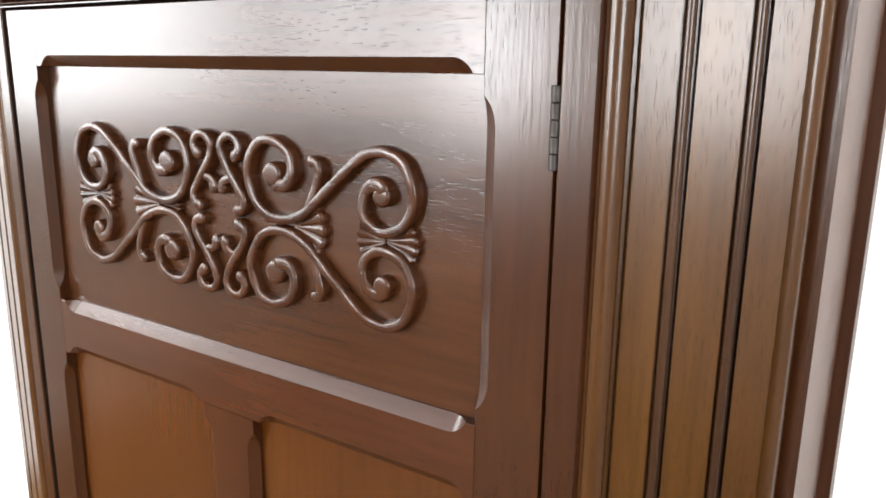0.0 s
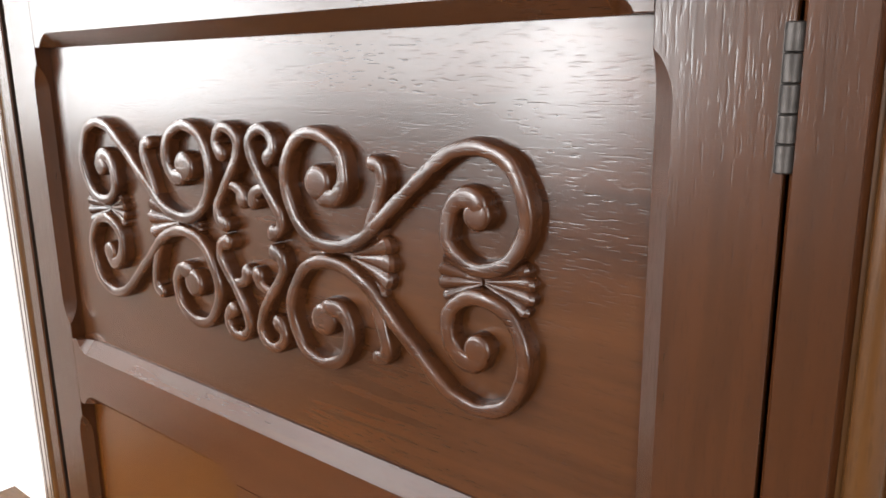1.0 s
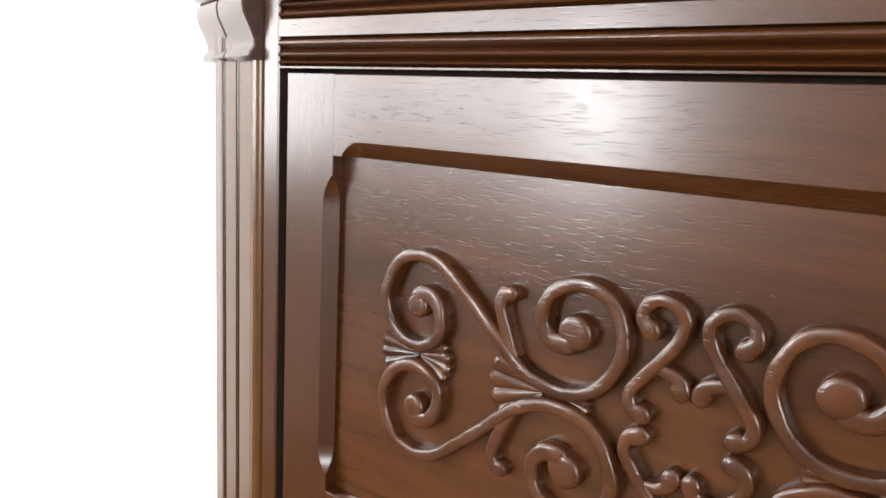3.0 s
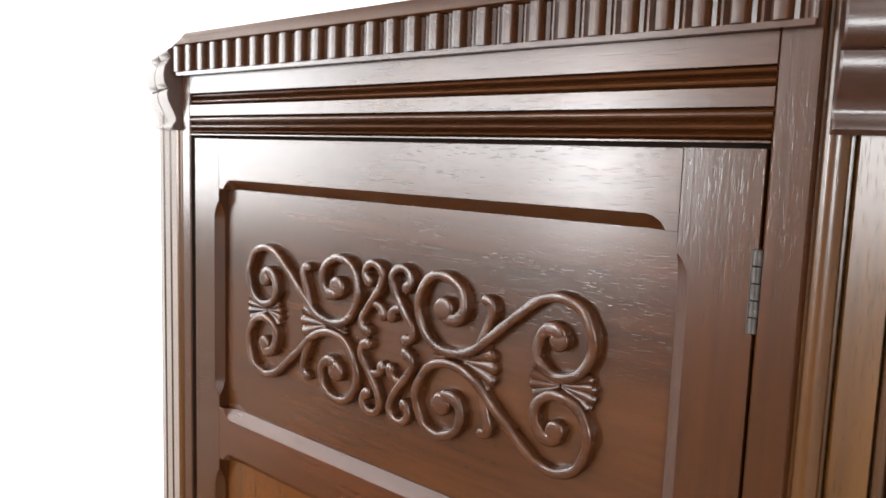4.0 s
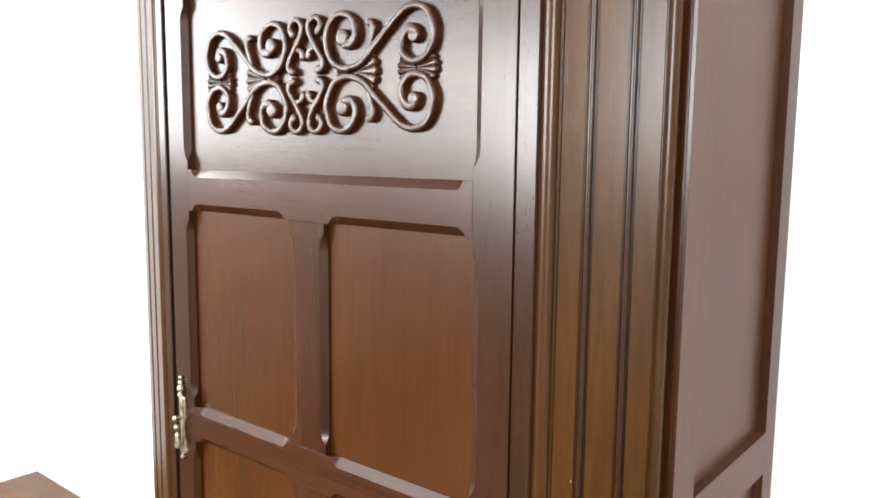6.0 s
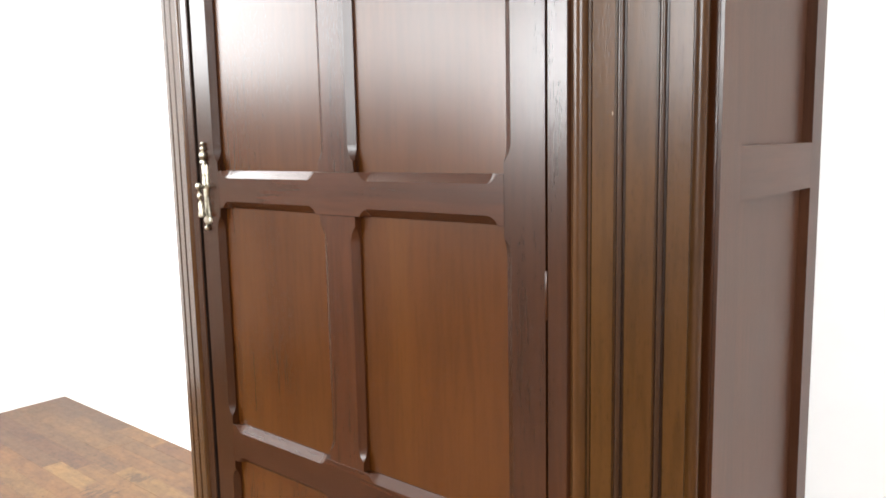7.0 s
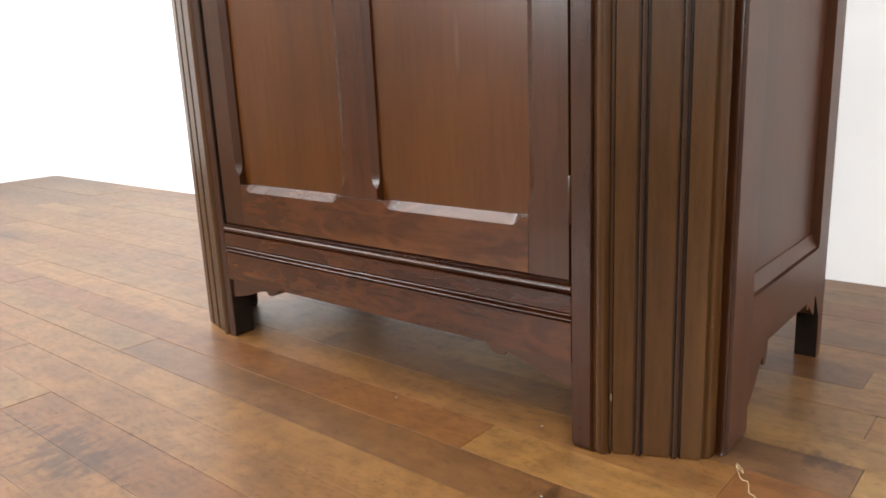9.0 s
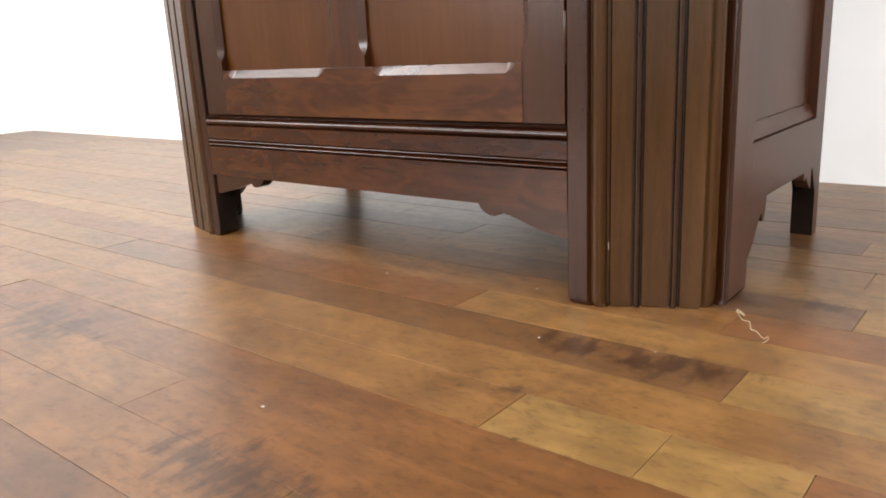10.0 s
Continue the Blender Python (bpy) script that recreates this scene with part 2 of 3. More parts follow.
        if total is None:
            total = ln.outputs["Value"]
        else:
            mn = node(t, "Math", operation="MINIMUM")
            t.links.new(total, mn.inputs[0])
            t.links.new(ln.outputs["Value"], mn.inputs[1])
            total = mn.outputs[0]
    rag = node(t, "Math", operation="MULTIPLY_ADD")
    rag.inputs[1].default_value, rag.inputs[2].default_value = 4.4, -2.2
    t.links.new(ragged.outputs["Fac"], rag.inputs[0])
    add = node(t, "Math", operation="ADD")
    t.links.new(total, add.inputs[0])
    t.links.new(rag.outputs[0], add.inputs[1])
    col = mix(t, "MULTIPLY", 0.85, col, ramp(t, add.outputs[0], [(0.30, (0.34, 0.29, 0.28)), (0.62, (0.70, 0.67, 0.66)), (0.95, (1.0, 1.0, 1.0))]))
    fleck = node(t, "TexNoise", Scale=120.0, Detail=3.0, Roughness=0.6)
    t.links.new(mapped.outputs[0], fleck.inputs["Vector"])
    worn = node(t, "Math", operation="ADD")
    t.links.new(fleck.outputs["Fac"], worn.inputs[0])
    t.links.new(ramp(t, stain.outputs["Fac"], [(0.45, (0.0,)), (0.70, (0.10,))]), worn.inputs[1])
    col = mix(t, "MULTIPLY", 0.62, col, ramp(t, worn.outputs[0], [(0.32, (0.50, 0.45, 0.42)), (0.52, (1.0, 1.0, 1.0))]))
    dots = node(t, "TexVoronoi", Scale=26.0)
    t.links.new(tc.outputs["Object"], dots.inputs["Vector"])
    here = node(t, "Math", operation="ADD")
    t.links.new(dots.outputs["Distance"], here.inputs[0])
    t.links.new(ramp(t, mottle.outputs["Fac"], [(0.38, (0.0,)), (0.60, (0.4,))]), here.inputs[1])
    col = mix(t, "MULTIPLY", 0.8, col, ramp(t, here.outputs[0], [(0.05, (0.25, 0.20, 0.18)), (0.14, (1.0, 1.0, 1.0))]))
    t.links.new(col, p.inputs["Base Color"])
    rr = ramp(t, mottle.outputs["Fac"], [(0.1, (dull,)), (0.9, (glossy,))])
    t.links.new(rr, p.inputs["Roughness"])
    p.inputs["Coat Weight"].default_value, p.inputs["Coat Roughness"].default_value = 0.06, 0.40
    p.inputs["Specular IOR Level"].default_value = 0.36
    b = node(t, "Bump", Strength=0.04, Distance=0.0006)
    t.links.new(grain.outputs["Fac"], b.inputs["Height"])
    b2 = node(t, "Bump", Strength=0.05, Distance=0.003)
    t.links.new(stain.outputs["Fac"], b2.inputs["Height"])
    t.links.new(b.outputs[0], b2.inputs["Normal"])
    t.links.new(b2.outputs[0], p.inputs["Normal"])
    t.links.new(b2.outputs[0], p.inputs["Coat Normal"])
    return m


FLOOR = floor_wood("worn_floor_board", False, 0.42, 0.33)
FLOOR_FAR = floor_wood("unseen_floor_boards", True, 0.66, 0.55)       # unseen boards out in the room, rougher so they mirror the windows less


# ---------------------------------------------------------------- mesh helpers
def smooth_by_angle(bm, degrees=38):
    for f in bm.faces:
        f.smooth = True
    for e in bm.edges:
        if len(e.link_faces) == 2 and e.calc_face_angle(0) > radians(degrees):
            e.smooth = False


def part(name, bm, material, parent=None, label="", crease=38):
    bmesh.ops.remove_doubles(bm, verts=bm.verts, dist=0.00002)
    bmesh.ops.recalc_face_normals(bm, faces=bm.faces)
    smooth_by_angle(bm, crease)
    me = bpy.data.meshes.new(name)
    bm.to_mesh(me)
    bm.free()
    for mat in material if isinstance(material, (list, tuple)) else [material]:
        me.materials.append(mat)
    ob = new(name, me)
    if parent:
        ob.parent = parent
    if label:
        tagged(ob, label)
    return ob


def box(bm, x0, x1, y0, y1, z0, z1, bevel=0.0):
    vs = [bm.verts.new((x, y, z)) for x in (x0, x1) for y in (y0, y1) for z in (z0, z1)]
    fs = [bm.faces.new([vs[i] for i in q]) for q in ((0, 1, 3, 2), (4, 6, 7, 5), (0, 4, 5, 1), (2, 3, 7, 6), (0, 2, 6, 4), (1, 5, 7, 3))]
    if bevel:
        es = list({e for f in fs for e in f.edges})
        bmesh.ops.bevel(bm, geom=es, offset=bevel, segments=2, profile=0.5, affect="EDGES")


def loft(bm, rings):
    """Skin a row of rings of points (same count each)."""
    vr = [[bm.verts.new(p) for p in ring] for ring in rings]
    n = len(vr[0])
    for a, b in zip(vr, vr[1:]):
        for i in range(n):
            bm.faces.new((a[i], a[(i + 1) % n], b[(i + 1) % n], b[i]))
    bm.faces.new(vr[0])
    bm.faces.new(list(reversed(vr[-1])))


def prism(bm, outline, place):
    """Extrude a closed outline; place(p, k) gives the point of outline point p at end k (0 or 1)."""
    loft(bm, [[place(p, 0) for p in outline], [place(p, 1) for p in outline]])


CHAMFER = 0.0105
STOPS = {False: (0.008, 0.024), True: (0.013, 0.034)}     # where chamfers on rails and on uprights begin and reach full size
SLIM, LEAN = (0.86, 0.82), (0.58, 0.90)                    # uprights, low and high edge: width and depth of the hand-cut chamfers


def stopped(u, spans, upright):
    """Size of a stopped chamfer at u, which rounds off before both ends of each span."""
    stub, run = STOPS[upright]
    for a, b in spans:
        if a <= u <= b:
            x = 1 - min(1.0, max(0.0, (min(u - a, b - u) - stub) / (run - stub)))
            return CHAMFER * max(0.0, 1 - x * x) ** 0.8
    return 0.0


def framed_bar(bm, u0, u1, v0, v1, low, high, upright, slim=SLIM, depth=0.022):
    """A rail or stile with its face at y = 0; low and high: the spans with stopped chamfers on its two edges."""
    us = {u0, u1}
    for spans in (low, high):
        for a, b in spans:
            for k in range(9):
                d = STOPS[upright][0] + (STOPS[upright][1] - STOPS[upright][0]) * (1 - math.cos(math.pi / 2 * k / 8))
                us |= {a + d, b - d}
    us = sorted(u for u in us if u0 <= u <= u1)
    rings = []
    for u in us:
        c0, c1 = (max(0.0004, stopped(u, s, upright)) for s in (low, high))
        if upright:
            c0, c1 = c0 * slim[0], c1 * slim[1]
        lean = LEAN if upright else (0.9, 0.9)
        sec = [(v0, depth), (v0, c0 * lean[0]), (v0 + c0, 0), (v1 - c1, 0), (v1, c1 * lean[1]), (v1, depth)]
        rings.append([(v, y, u) if upright else (u, y, v) for v, y in sec])
    loft(bm, rings)


def spline(points, steps=8):
    """Catmull-Rom through points (tuples of any length)."""
    P = [np.array(p, float) for p in points]
    P = [2 * P[0] - P[1], *P, 2 * P[-1] - P[-2]]
    out = []
    for a, b, c, d in zip(P, P[1:], P[2:], P[3:]):
        for k in range(steps):
            t = k / steps
            out.append(0.5 * (2 * b + (c - a) * t + (2 * a - 5 * b + 4 * c - d) * t * t + (3 * b - a - 3 * c + d) * t ** 3))
    return out + [P[-2]]


def lathe(bm, profile, axis, steps=16):
    """Turn (radius, height) round the upright axis at (x, y)."""
    rings = []
    for r, z in profile:
        rings.append([(axis[0] + max(r, 1e-4) * math.cos(k * math.tau / steps), axis[1] + max(r, 1e-4) * math.sin(k * math.tau / steps), z) for k in range(steps)])
    loft(bm, rings)


# ---------------------------------------------------------------- the room
def wall(name, x0, x1, y0, y1, z0, z1, label, paint=PLASTER):
    bm = bmesh.new()
    box(bm, x0, x1, y0, y1, z0, z1)
    return tagged(part(name, bm, paint), label, "wall", kind="structure")


wall("wall_north", WALL_X - 0.2, ROOM_E + 0.2, WALL_Y, WALL_Y + 0.2, -0.05, ROOM_H, "plain white painted plaster wall behind the wardrobe")
wall("wall_west_1", WALL_X - 0.2, WALL_X, NOOK, WALL_Y, -0.05, ROOM_H, "plain white painted plaster wall beside the wardrobe")


def pierced_wall(name, side_name, start, end, place, paint, label):
    """A wall along its run from start to end with its window openings; place(a, b) gives x0, x1, y0, y1 of a stretch."""
    bm = bmesh.new()
    reach = start
    for at, wid, sill in sorted((at, wid, sill) for side, at, wid, sill, _ in WINDOWS if side == side_name):
        box(bm, *place(reach, at - wid / 2), -0.05, ROOM_H)
        box(bm, *place(at - wid / 2, at + wid / 2), -0.05, sill)
        box(bm, *place(at - wid / 2, at + wid / 2), HEAD, ROOM_H)
        reach = at + wid / 2
    box(bm, *place(reach, end), -0.05, ROOM_H)
    tagged(part(name, bm, paint), label, "wall", kind="structure")


pierced_wall("wall_west_2", "west", ROOM_S, NOOK, lambda a, b: (WALL_X - 0.2, WALL_X, a, b), TAUPE, "unseen wall with three window openings, its taupe tone chosen for reflections")
pierced_wall("wall_east", "east", ROOM_S, WALL_Y, lambda a, b: (ROOM_E, ROOM_E + 0.2, a, b), TAUPE, "unseen wall with a window opening, its taupe tone chosen for reflections")
wall("wall_south", WALL_X - 0.2, ROOM_E + 0.2, ROOM_S - 0.2, ROOM_S, -0.05, ROOM_H, "unseen plain wall, its umber tone chosen for reflections", UMBER)

bm = bmesh.new()
box(bm, WALL_X - 0.2, ROOM_E + 0.2, ROOM_S - 0.2, WALL_Y + 0.2, ROOM_H, ROOM_H + 0.1)
tagged(part("ceiling", bm, CEILING), "flat white painted ceiling", "ceiling", kind="structure")

for i, (side_name, yc, wid, sill, _) in enumerate(WINDOWS):
    win = tagged(new(f"window_{i + 1}"), "white painted sash window letting in daylight", "window", kind="structure")
    win.matrix_world = {"west": pose(WALL_X - 0.15, yc, sill), "east": pose(ROOM_E + 0.15, yc, sill, 0, 0, 180)}[side_name]
    h = HEAD - sill
    bm = bmesh.new()
    for a, b, c, d in ((-wid / 2, -wid / 2 + 0.05, 0, h), (wid / 2 - 0.05, wid / 2, 0, h), (-wid / 2 + 0.05, wid / 2 - 0.05, h - 0.05, h), (-wid / 2 + 0.05, wid / 2 - 0.05, 0, 0.06)):
        box(bm, -0.02, 0.02, a, b, c, d, 0.003)
    part("window_frame", bm, GLOSS_WHITE, win)
    bm = bmesh.new()
    box(bm, 0.022, 0.19, -wid / 2, wid / 2, -0.03, 0.0, 0.004)
    part("window_sill", bm, GLOSS_WHITE, win)

# fixtures out of view; the right-hand one only houses the fill
for xl, yl, _ in PANEL_AND_FILL_LAMPS:
    fixture = tagged(new("ceiling_light"), "unseen long white ceiling light panel, switched on", "ceiling light", group="ceiling lights")
    fixture.location = (xl, yl, ROOM_H)
    bm = bmesh.new()
    for x0, x1, y0, y1 in ((-0.60, 0.60, -0.30, -0.275), (-0.60, 0.60, 0.275, 0.30), (-0.60, -0.575, -0.275, 0.275), (0.575, 0.60, -0.275, 0.275)):
        box(bm, x0, x1, y0, y1, -0.075, -0.001, 0.002)
    part("frame", bm, GLOSS_WHITE, fixture)
    bm = bmesh.new()
    box(bm, -0.574, 0.574, -0.274, 0.274, -0.060, -0.054)
    part("diffuser", bm, GLOSS_WHITE, fixture)

# ---------------------------------------------------------------- the wardrobe
wardrobe = tagged(new("wardrobe"), "dark brown polished oak wardrobe with carved scrolls and fluted corners", "wardrobe")

# levels of the door's panels, and the lines of its uprights
ROWS_Z = [(1.4245, 1.6645), (1.0715, 1.3655), (0.6860, 1.0170), (0.2525, 0.6265)]
PL, PM0, PM1, PR = -0.2580, -0.0360, 0.0285, 0.254
DOOR_L, DOOR_R, DOOR_B, DOOR_T = -0.3040, 0.3042, 0.1905, 1.7175

bm = bmesh.new()
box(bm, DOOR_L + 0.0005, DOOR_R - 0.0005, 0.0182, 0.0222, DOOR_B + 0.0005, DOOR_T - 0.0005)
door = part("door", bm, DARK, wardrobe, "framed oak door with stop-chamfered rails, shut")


def door_bar(name, *args, material, slim=SLIM):
    bm = bmesh.new()
    framed_bar(bm, *args, slim, depth=0.018)
    part(name, bm, material, door, crease=20)


row_spans = [(a, b) for a, b in ROWS_Z]
halves = [(PL, PM0), (PM1, PR)]
door_bar("stile", DOOR_B, DOOR_T, DOOR_L, PL, [], row_spans, True, material=OAK_Z)
door_bar("stile", DOOR_B, DOOR_T, PR, DOOR_R, row_spans, [], True, material=OAK_Z)
bounds = [DOOR_T] + [z for a, b in ROWS_Z for z in (b, a)] + [DOOR_B]
for k in range(5):
    top, low = bounds[2 * k], bounds[2 * k + 1]
    above = [] if k == 0 else ([(PL, PR)] if k == 1 else halves)
    below = [(PL, PR)] if k == 0 else ([] if k == 4 else halves)
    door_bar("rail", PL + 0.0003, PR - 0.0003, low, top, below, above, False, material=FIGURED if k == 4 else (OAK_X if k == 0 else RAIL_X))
for a, b in ROWS_Z[1:]:
    door_bar("muntin", a + 0.0003, b - 0.0003, PM0, PM1, [(a, b)], [(a, b)], True, material=MUNTIN_Z, slim=(1.10, 0.80))

PANEL_Y = 0.011
for a, b in ROWS_Z:
    for x0, x1 in ([(PL, PR)] if a > 1.4 else halves):
        bm = bmesh.new()
        box(bm, x0 - 0.006, x1 + 0.006, PANEL_Y, PANEL_Y + 0.007, a - 0.006, b + 0.006)
        part("panel", bm, OAK_X if a > 1.4 else PANEL_Z, door)

# --- carving on the top panel, drawn once for a quarter and mirrored
CX, CZ = -0.0065, 1.5440


def volute(centre, turns):
    """Points of a spiral: turns are pairs of (angle in degrees, radius)."""
    out = []
    for a, r in spline(turns, 5):
        out.append((centre[0] + r * math.cos(radians(a)), centre[1] + r * math.sin(radians(a))))
    return out


def relief(bm, pts, half, height, sx, sz, bulb=(1.0, 1.0), swell=0.006):
    """A raised, softly rounded ribbon along a flat path on the panel; sx, sz: mirror signs."""
    keep = [np.array(pts[0])]
    for q in pts[1:]:
        if np.linalg.norm(q - keep[-1]) > 0.0008:
            keep.append(np.array(q))
    pts = keep
    ds = np.r_[0, np.cumsum([np.linalg.norm(b - a) for a, b in zip(pts, pts[1:])])]
    stations = []
    for i, q in enumerate(pts):
        d = pts[min(i + 1, len(pts) - 1)] - pts[max(i - 1, 0)]
        # the carver's knife wanders a little
        w = half * (1 + 0.05 * math.sin(ds[i] * 310 + 2.1 * sx + 0.9 * sz) + 0.03 * math.sin(ds[i] * 790 + sz))
        for dist, b in ((ds[i], bulb[0]), (ds[-1] - ds[i], bulb[1])):
            w += half * (b - 1) * math.exp(-(dist / swell) ** 2)
        stations.append((q, d / np.linalg.norm(d), w, height * (1 + 0.03 * math.sin(ds[i] * 170 + sx + 2 * sz))))

    def cap(st, sign):
        q, tg, w, h = st
        return [(q + sign * tg * w * math.sin(a), tg, max(w * math.cos(a), 0.0003), h * (0.80 + 0.20 * math.cos(a))) for a in (radians(80), radians(55), radians(28))]

    stations = cap(stations[0], -1) + stations + list(reversed(cap(stations[-1], 1)))
    prof = ((-1.05, 0), (-1, 0.66), (-0.92, 0.84), (-0.78, 0.945), (-0.52, 0.99), (0.0, 1.0), (0.52, 0.99), (0.78, 0.945), (0.92, 0.84), (1, 0.66), (1.05, 0))
    rings = []
    for q, tg, w, h in stations:
        nrm = np.array((-tg[1], tg[0]))
        ring = []
        for v, k in prof:
            p = q + nrm * v * w
            ring.append((CX + sx * p[0], PANEL_Y + 0.0008 - k * h - 0.0008 * (k > 0), CZ + sz * p[1]))
        rings.append(ring)
    loft(bm, rings)


def boss(bm, centre, radius, height, sx, sz):
    """The plump round eye at the heart of a scroll."""
    rings = []
    for f, k in ((1.04, -0.08), (1.0, 0.74), (0.95, 0.88), (0.84, 0.965), (0.66, 0.99), (0.35, 1.004), (0.02, 1.006)):
        rings.append([(CX + sx * (centre[0] + radius * f * math.cos(a) * (1 + 0.05 * math.cos(2 * a + sz))), PANEL_Y - k * height, CZ + sz * (centre[1] + radius * f * math.sin(a)))
                      for a in (j * math.tau / 22 for j in range(22))])
    loft(bm, rings)


def shell(bm, ax, reach, spread, ribs, way, sx):
    """A ribbed shell, rising towards its scalloped, curled-up edge."""
    rings = []
    for i in range(ribs * 8 + 1):
        u = i / (ribs * 8)
        a = spread * (2 * u - 1)
        lobe = abs(math.sin(math.pi * u * ribs)) ** 0.6
        edge = reach * (0.93 + 0.07 * lobe) * (1 - 0.10 * abs(2 * u - 1) ** 2)
        ring = []
        for f, h in ((0.0, 0.0), (0.03, 0.0026), (0.30, 0.0034), (0.60, 0.0042), (0.80, 0.0056), (0.93, 0.0064), (1.0, 0.0050), (1.01, 0.0)):
            h -= 0.0019 * f * (1 - lobe) * (h > 0)
            ring.append((CX + sx * (ax + way * math.cos(a) * edge * f), PANEL_Y - max(h, 0.0), CZ + math.sin(a) * edge * f + (u - 0.5) * 0.002))
        rings.append(ring)
    loft(bm, rings)


EYE_OUT, EYE_IN = (-0.1755, 0.0335), (-0.0650, 0.0400)
outer = volute(EYE_OUT, [(95, 0.0050), (62, 0.0090), (25, 0.0135), (-10, 0.0180), (-45, 0.0240), (-85, 0.0265), (-130, 0.0272), (-180, 0.0275), (-230, 0.0302), (-266, 0.0318), (-295, 0.0325)])
inner = volute(EYE_IN, [(217, 0.0440), (238, 0.0392), (268, 0.0350), (300, 0.0314), (343, 0.0285), (378, 0.0278), (414, 0.0286), (450, 0.0272), (492, 0.0252), (532, 0.0214), (566, 0.0160), (600, 0.0090)])
SCROLL = spline(outer[::5] + [(-0.1515, 0.0572), (-0.1415, 0.0490), (-0.1305, 0.0398), (-0.1200, 0.0308), (-0.1095, 0.0212)] + inner[::5], 8)
BUD = spline([(-0.1035, 0.0165), (-0.1080, 0.0270), (-0.1122, 0.0380), (-0.1143, 0.0462), (-0.1124, 0.0522), (-0.1076, 0.0536)], 5)
CARTOUCHE = spline([(-0.0232, 0.0510), (-0.0280, 0.0565), (-0.0264, 0.0632), (-0.0200, 0.0676), (-0.0118, 0.0664), (-0.0062, 0.0598), (-0.0078, 0.0500), (-0.0148, 0.0388),
                    (-0.0245, 0.0265), (-0.0310, 0.0165), (-0.0298, 0.0085), (-0.0236, 0.0058)], 5)
TWIG = spline([(-0.0190, 0.0325), (-0.0118, 0.0310), (-0.0068, 0.0280), (-0.0052, 0.0232)], 5)
RISE = 0.0088
for sx in (1, -1):
    for sz in (1, -1):
        bm = bmesh.new()
        relief(bm, SCROLL, 0.0042, RISE, sx, sz, bulb=(1.45, 1.45), swell=0.020)
        boss(bm, EYE_OUT, 0.0080, RISE, sx, sz)
        boss(bm, EYE_IN, 0.0102, RISE, sx, sz)
        part("carved_scroll", bm, CARVED, door)
        bm = bmesh.new()
        relief(bm, BUD, 0.0043, RISE * 0.94, sx, sz, bulb=(1.0, 1.10))
        part("carved_bud", bm, CARVED, door)
        bm = bmesh.new()
        relief(bm, CARTOUCHE, 0.0039, RISE, sx, sz, bulb=(1.42, 1.42))
        relief(bm, TWIG, 0.0038, RISE * 0.92, sx, sz, bulb=(1.0, 1.45))
        part("carved_cartouche", bm, CARVED, door)
    # ribbed fans between the scrolls
    for ax, reach, spread, count, way in ((-0.176, 0.0265, 0.56, 4, 1), (-0.176, 0.0310, 0.50, 4, -1), (-0.084, 0.0360, 0.78, 5, -1), (-0.072, 0.0190, 0.20, 2, 1)):
        bm = bmesh.new()
        shell(bm, ax, reach, spread, count, way, sx)
        part("carved_fan", bm, CARVED, door)

# --- corner posts: fluted canted face between front strip and side
SIDE, TOP = 0.4510, 1.7255
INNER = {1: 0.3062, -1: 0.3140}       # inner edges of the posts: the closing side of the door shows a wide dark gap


def canted(x, y, degrees):
    """Plan of a canted face: a function from (along, out) to a point, for the right-hand post."""
    c, s = math.cos(radians(degrees)), math.sin(radians(degrees))
    return lambda along, out: (x + c * along + s * out, y + s * along - c * out)


CANTS = {1: canted(0.3912, 0.0302, 26), -1: canted(0.3930, 0.0150, 14)}


def arc(s0, s1, h0, rise, steps=7):
    return [((s0 + s1) / 2 - (s1 - s0) / 2 * math.cos(math.pi * k / steps), h0 + rise * math.sin(math.pi * k / steps)) for k in range(steps + 1)]


def reed(s, half):
    """A slim reed between two quirks."""
    q = half + 0.0017
    out = [(s - q - 0.0006, 0.0), (s - q, -0.0050), (s - half - 0.0002, -0.0050)] + arc(s - half, s + half, -0.0014, 0.0032 * min(1, half / 0.0025), 6)
    return out + [(s + half + 0.0002, -0.0050), (s + q, -0.0050), (s + q + 0.0006, 0.0)]


